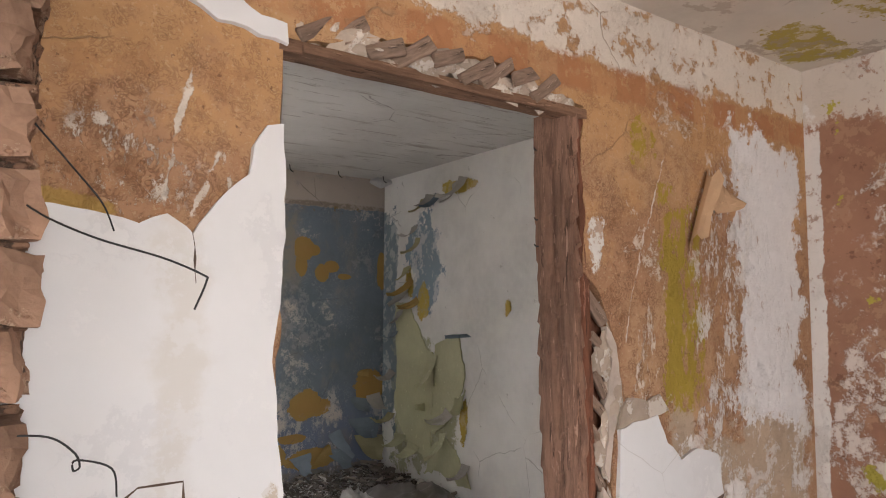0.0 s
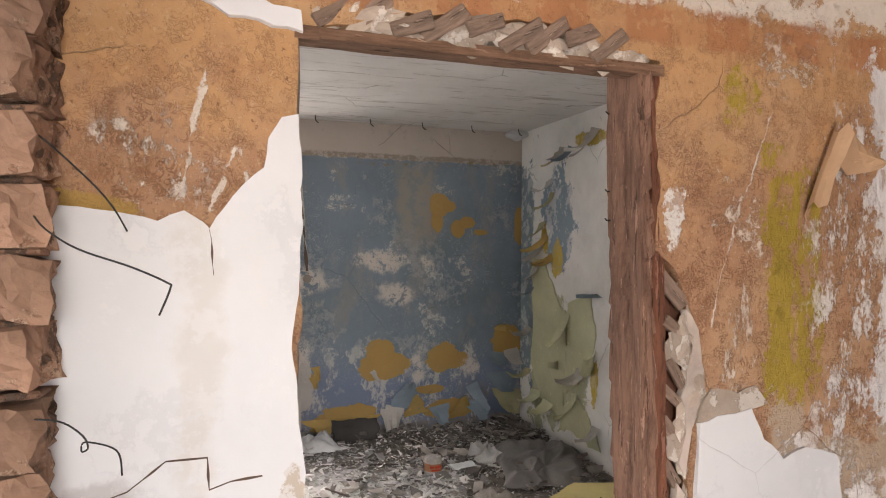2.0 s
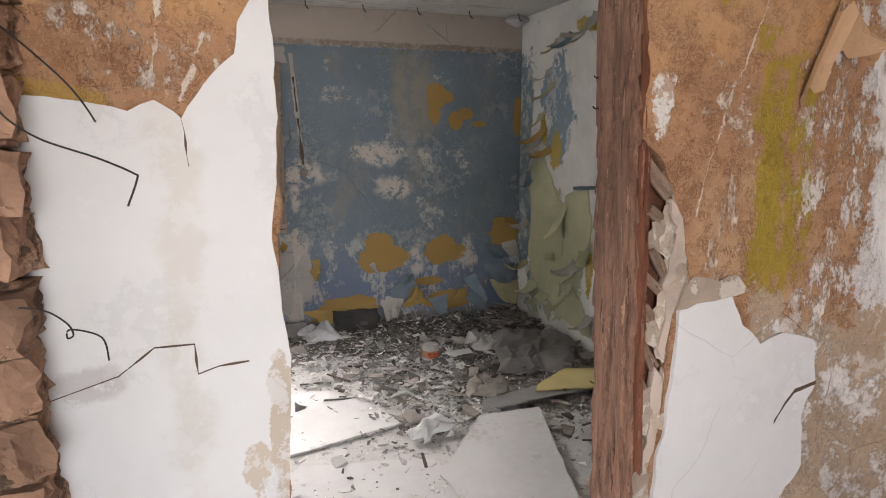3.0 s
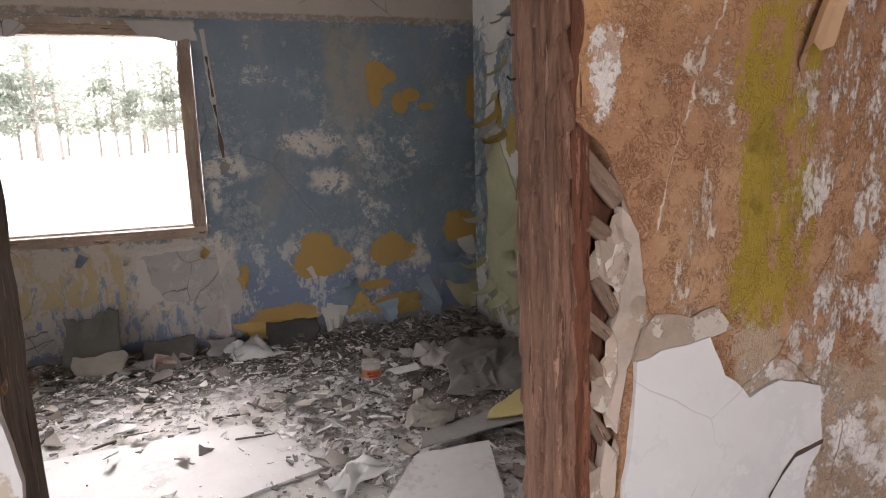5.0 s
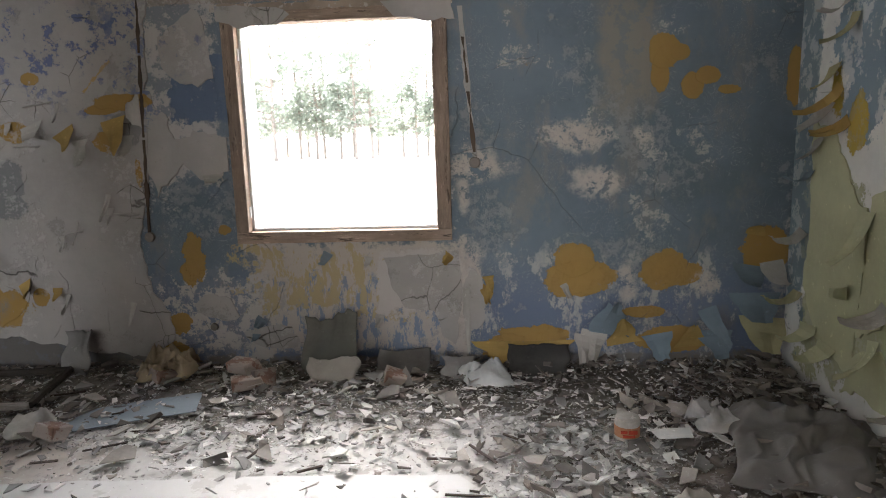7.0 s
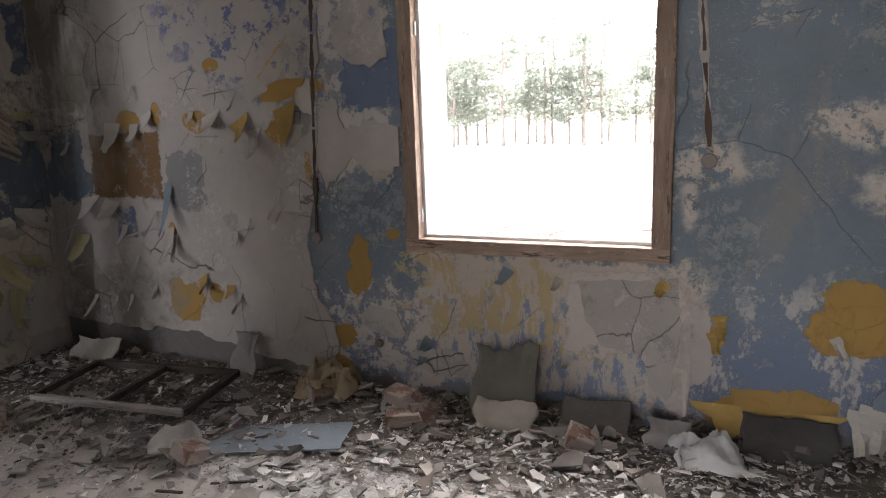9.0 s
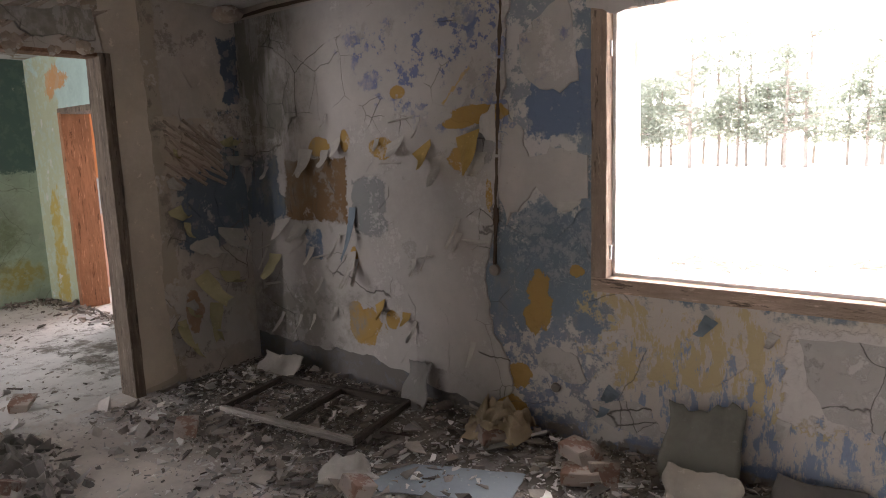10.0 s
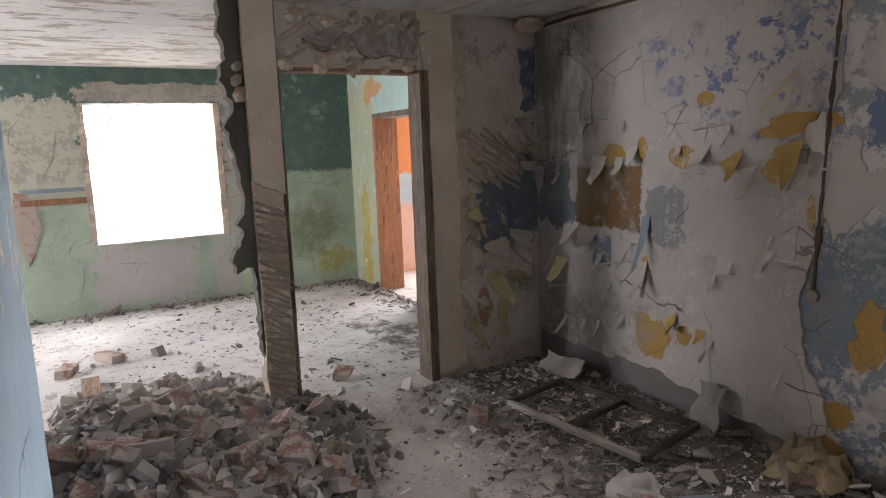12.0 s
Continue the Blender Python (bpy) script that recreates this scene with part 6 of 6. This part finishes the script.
for x, y, z, size, tilt in big:
    ob = put("plaster_scrap", rnd.choice(scrap_meshes), pose(x, y, z, rnd.gauss(0, 14), rnd.gauss(0, 14), rnd.uniform(0, 360)) @ Matrix.Scale(size / 0.09, 4))
    tagged(ob, "curled scrap of paint and plaster on the floor", "plaster scrap", "scraps of paint and plaster")
green = []
for i in range(2200):
    x, y = r.uniform(GX + 0.05, XE - 0.1), r.uniform(0.5, 5.35)
    size = min(0.05, 0.005 + r.exponential(0.007))
    green.append((x, y, 0.008 + size * 0.1, size, 0.2))
for i in range(900):
    x, y = GX + abs(r.normal(0, 0.12)), r.uniform(0.5, 5.35)
    if r.rand() < 0.4:
        x, y = r.uniform(GX, XE - 0.2), 5.39 - abs(r.normal(0, 0.12))
    size = min(0.09, 0.015 + r.exponential(0.016))
    green.append((x, y, 0.02 + size * 0.2, size, 0.4))
scatter("paint_flakes", green, DARK_FLAKE, "flakes and dirt on the green room's floor", 0.1)

# heap of rubble where the end wall has fallen
HX, HY = -2.72, 2.52


def mound(x, y):
    d = math.hypot((x - HX) / 1.2, (y - HY) / 1.0)
    return max(0, 0.26 * math.exp(-1.6 * d * d) - 0.02) * (1 + 0.5 * noise.noise(Vector((x * 2.4, y * 2.4, 1))))


bm = bmesh.new()
n = 60
vs = [[bm.verts.new((HX - 1.7 + 3.4 * i / n, HY - 0.49 + 2.0 * j / n, mound(HX - 1.7 + 3.4 * i / n, HY - 0.49 + 2.0 * j / n) - 0.004 + 0.012 * noise.noise(Vector((i * 0.7, j * 0.7, 0))))) for i in range(n + 1)] for j in range(n + 1)]
for j in range(n):
    for i in range(n):
        bm.faces.new((vs[j][i], vs[j][i + 1], vs[j + 1][i + 1], vs[j + 1][i]))
tagged(emit("rubble_heap", bm, RUBBLE), "heap of broken brick, mortar and plaster rubble", "rubble", "", "stuff")
chunks = []
while len(chunks) < 10000:
    x, y = r.normal(HX, 0.72), r.normal(HY + 0.1, 0.55)
    if y < 2.08 or mound(x, y) < 0.004 and r.rand() > 0.12:
        continue
    size = min(0.085, 0.008 + r.exponential(0.016))
    chunks.append((x, y, max(0, mound(x, y)) + size * 0.25, size, 0.8))
scatter("rubble_chunks", chunks, RUBBLE, "loose grey mortar chunks on the rubble heap", 0.55)
k = 0
rnd = random.Random(33)
while k < 40:
    x, y = rnd.gauss(HX + 0.25, 0.6), rnd.gauss(HY + 0.25, 0.5)
    if y < 2.2 or mound(x, y) < 0.012:
        continue
    if math.hypot(x + 3.1, y - 3.38) < 0.16:
        continue
    lay_brick(rnd.choice((1, 3, 3, 4, 4, 5, 5, 5)), pose(x, y, mound(x, y) + 0.038, rnd.uniform(-35, 35), rnd.uniform(-30, 30), rnd.uniform(0, 360)), "dusty broken brick on the rubble heap", "bricks on the rubble heap")
    k += 1
for x, y, turn in ((-2.05, 2.72, 20), (-1.95, 3.0, -30), (-2.2, 3.2, 60), (-1.9, 3.3, 10), (-2.4, 2.5, 80), (-1.8, 2.5, -15), (-2.55, 3.1, 35), (-2.3, 2.95, -50)):
    lay_brick(rnd.choice((0, 1, 3)), pose(x, y, mound(x, y) + 0.05, rnd.uniform(-20, 20), rnd.uniform(-25, 25), turn), "dusty pale red brick on the rubble", "bricks on the rubble heap")
plank = tagged(emit("plank", rough_box(-4.5, -3.6, 2.25, 2.37, 0.02, 0.05, 0.08, 0.004, 6.0), wood("rough_plank", (0.3, 0.21, 0.15), "x")), "rough brown plank by the rubble heap", "plank")


# ---- outside ----
# bark and needles are paled: the washed-out glare outdoors is put into their colour
BARK = plain("pine_bark", (0.30, 0.25, 0.21))
NEEDLES = plain("pine_needles", (0.12, 0.135, 0.10), 0.9, 0.3, 1.0, 0.5)
leaf_nodes, leaf_links = NEEDLES.node_tree.nodes, NEEDLES.node_tree.links
leaf_through, leaf_mix = leaf_nodes.new("ShaderNodeBsdfTranslucent"), leaf_nodes.new("ShaderNodeMixShader")
leaf_through.inputs["Color"].default_value, leaf_mix.inputs[0].default_value = (0.42, 0.45, 0.38, 1.0), 0.7
leaf_links.new(leaf_nodes["Principled BSDF"].outputs[0], leaf_mix.inputs[1])
leaf_links.new(leaf_through.outputs[0], leaf_mix.inputs[2])
leaf_links.new(leaf_mix.outputs[0], leaf_nodes["Material Output"].inputs["Surface"])
TWIG = plain("bare_twig", (0.17, 0.14, 0.11))


def branch(bm, a, b, r0, r1, sides=5):
    a, b = Vector(a), Vector(b)
    way = (b - a).normalized()
    side = way.cross(Vector((0.31, 0.62, 0.2))).normalized()
    up = way.cross(side)
    rings = [[bm.verts.new(p + (side * math.cos(6.283 * k / sides) + up * math.sin(6.283 * k / sides)) * q) for k in range(sides)] for p, q in ((a, r0), (b, r1))]
    for k in range(sides):
        bm.faces.new((rings[0][k], rings[0][(k + 1) % sides], rings[1][(k + 1) % sides], rings[1][k]))


def pine(seed):
    """A pine: a tapered trunk, limbs, and many small tufts of needles with gaps between them."""
    q = random.Random(seed)
    h = q.uniform(7, 10)
    tree = thing("pine_tree", "green pine tree at the edge of the field", "tree", "row of pines")
    bm = bmesh.new()
    branch(bm, (0, 0, 0), (q.uniform(-0.2, 0.2), 0, h * 0.55), 0.12, 0.09, 7)
    branch(bm, (q.uniform(-0.2, 0.2), 0, h * 0.55), (0, 0.1, h), 0.11, 0.02, 7)
    tips = []
    for i in range(44):
        z = h * q.uniform(0.2, 0.97)
        a, l = q.uniform(0, 6.283), (h - z) * 0.26 + q.uniform(0.4, 1.2)
        tip = (math.cos(a) * l, math.sin(a) * l, z + q.uniform(-0.2, 0.5))
        branch(bm, (0, 0, z - 0.1), tip, 0.035, 0.008, 4)
        tips += [(tip, l), tuple((Vector(tip) * 0.6 + Vector((0, 0, z * 0.4)),)) + (l,)]
    part("trunk", bm, BARK, tree)
    verts, faces = [], []
    for tip, l in tips:
        for k in range(34):
            c = Vector(tip) + Vector((q.gauss(0, 0.34), q.gauss(0, 0.34), q.gauss(0, 0.16)))
            d = Vector((q.gauss(0, 1), q.gauss(0, 1), q.gauss(0.3, 0.6))).normalized() * q.uniform(0.14, 0.34)
            e = d.cross(Vector((q.gauss(0, 1), q.gauss(0, 1), q.gauss(0, 1)))).normalized() * 0.055
            b = len(verts)
            verts += [tuple(c - e), tuple(c + e), tuple(c + d)]
            faces.append((b, b + 1, b + 2))
    data = bpy.data.meshes.new("crown")
    data.from_pydata(verts, [], faces)
    data.materials.append(NEEDLES)
    ob = new("crown", data)
    ob.parent = tree
    return tree


rnd = random.Random(8)
kinds = [pine(s) for s in (1, 2, 3, 4)]
for i, ob in enumerate(kinds):
    ob.matrix_basis = pose(-18 + i * 4.9, 49 + (i % 2) * 3, -0.5, 0, 0, i * 70)
for i in range(38):
    ob = copy_thing(kinds[i % 4], pose(-34 + i * 1.1 + rnd.uniform(-0.6, 0.6), 49 + rnd.uniform(-1, 9), -0.5, 0, 0, rnd.uniform(0, 360)))
    s = rnd.uniform(0.85, 1.25)
    ob.scale = (s, s, s)

# bare tree outside the green room's window
bare = thing("bare_tree", "leafless tree beyond the green room's window", "tree")
bm = bmesh.new()
q = random.Random(4)


def grow(p, d, l, r0, depth):
    e = Vector(p) + Vector(d) * l
    branch(bm, p, e, r0, r0 * 0.62, 5)
    if depth:
        for k in range(3):
            grow(e, (Vector(d) + Vector((q.gauss(0, 0.35), q.gauss(0, 0.55), q.gauss(0.05, 0.35)))).normalized(), l * q.uniform(0.6, 0.85), r0 * 0.6, depth - 1)


grow((-15.5, 2.5, -0.5), (0, 0, 1), 1.6, 0.09, 5)
part("trunk", bm, TWIG, bare)

# porch outside the window
porch = thing("porch_post", "white flaking porch post with an orange gable board", "porch post")
part("post", rough_box(-0.665, -0.56, 6.25, 6.35, -0.5, 2.75, 0.06, 0.004, 5.0), OUT_WALL, porch)
slab("gable_board", "y", [(-0.558, 2.09), (-0.558, 1.86), (-0.43, 1.87)], 6.27, 6.30, plain("weathered_board", (0.52, 0.36, 0.26)), porch, 0.004, 1.0, "orange board under the eave")
bm = boxes((-0.018, 0.018, 6.2, 6.4, 0, 0.75))
bmesh.ops.rotate(bm, cent=(0, 0, 0), matrix=Euler((0, radians(-27), 0)).to_matrix(), verts=bm.verts[:])
bmesh.ops.translate(bm, vec=(-0.40, 0, 1.87), verts=bm.verts[:])
part("barge_board", bm, OUT_WALL, porch)

# brushwood dumped on the ground outside
BRUSH = plain("dry_brushwood", (0.30, 0.25, 0.20))
q = random.Random(6)
for cx, cy, size in ((-2.5, 13.2, 1.0), (-1.4, 13.0, 1.3), (-0.3, 14.0, 0.9), (1.0, 13.4, 0.9)):
    pile = thing("brushwood_pile", "loose pile of dry sticks and boards on the ground", "brushwood", "brushwood piles outside")
    for i in range(14):
        bm = bmesh.new()
        a = Vector((cx + q.gauss(0, 0.3) * size, cy + q.gauss(0, 0.3), -0.5 + abs(q.gauss(0, 0.04))))
        turn, rise = q.uniform(0, 6.283), abs(q.gauss(0.12, 0.15))
        branch(bm, a, a + Vector((math.cos(turn), math.sin(turn), rise)) * q.uniform(0.3, 0.9) * size, 0.022, 0.012, 5)
        part("stick", bm, BRUSH, pile)
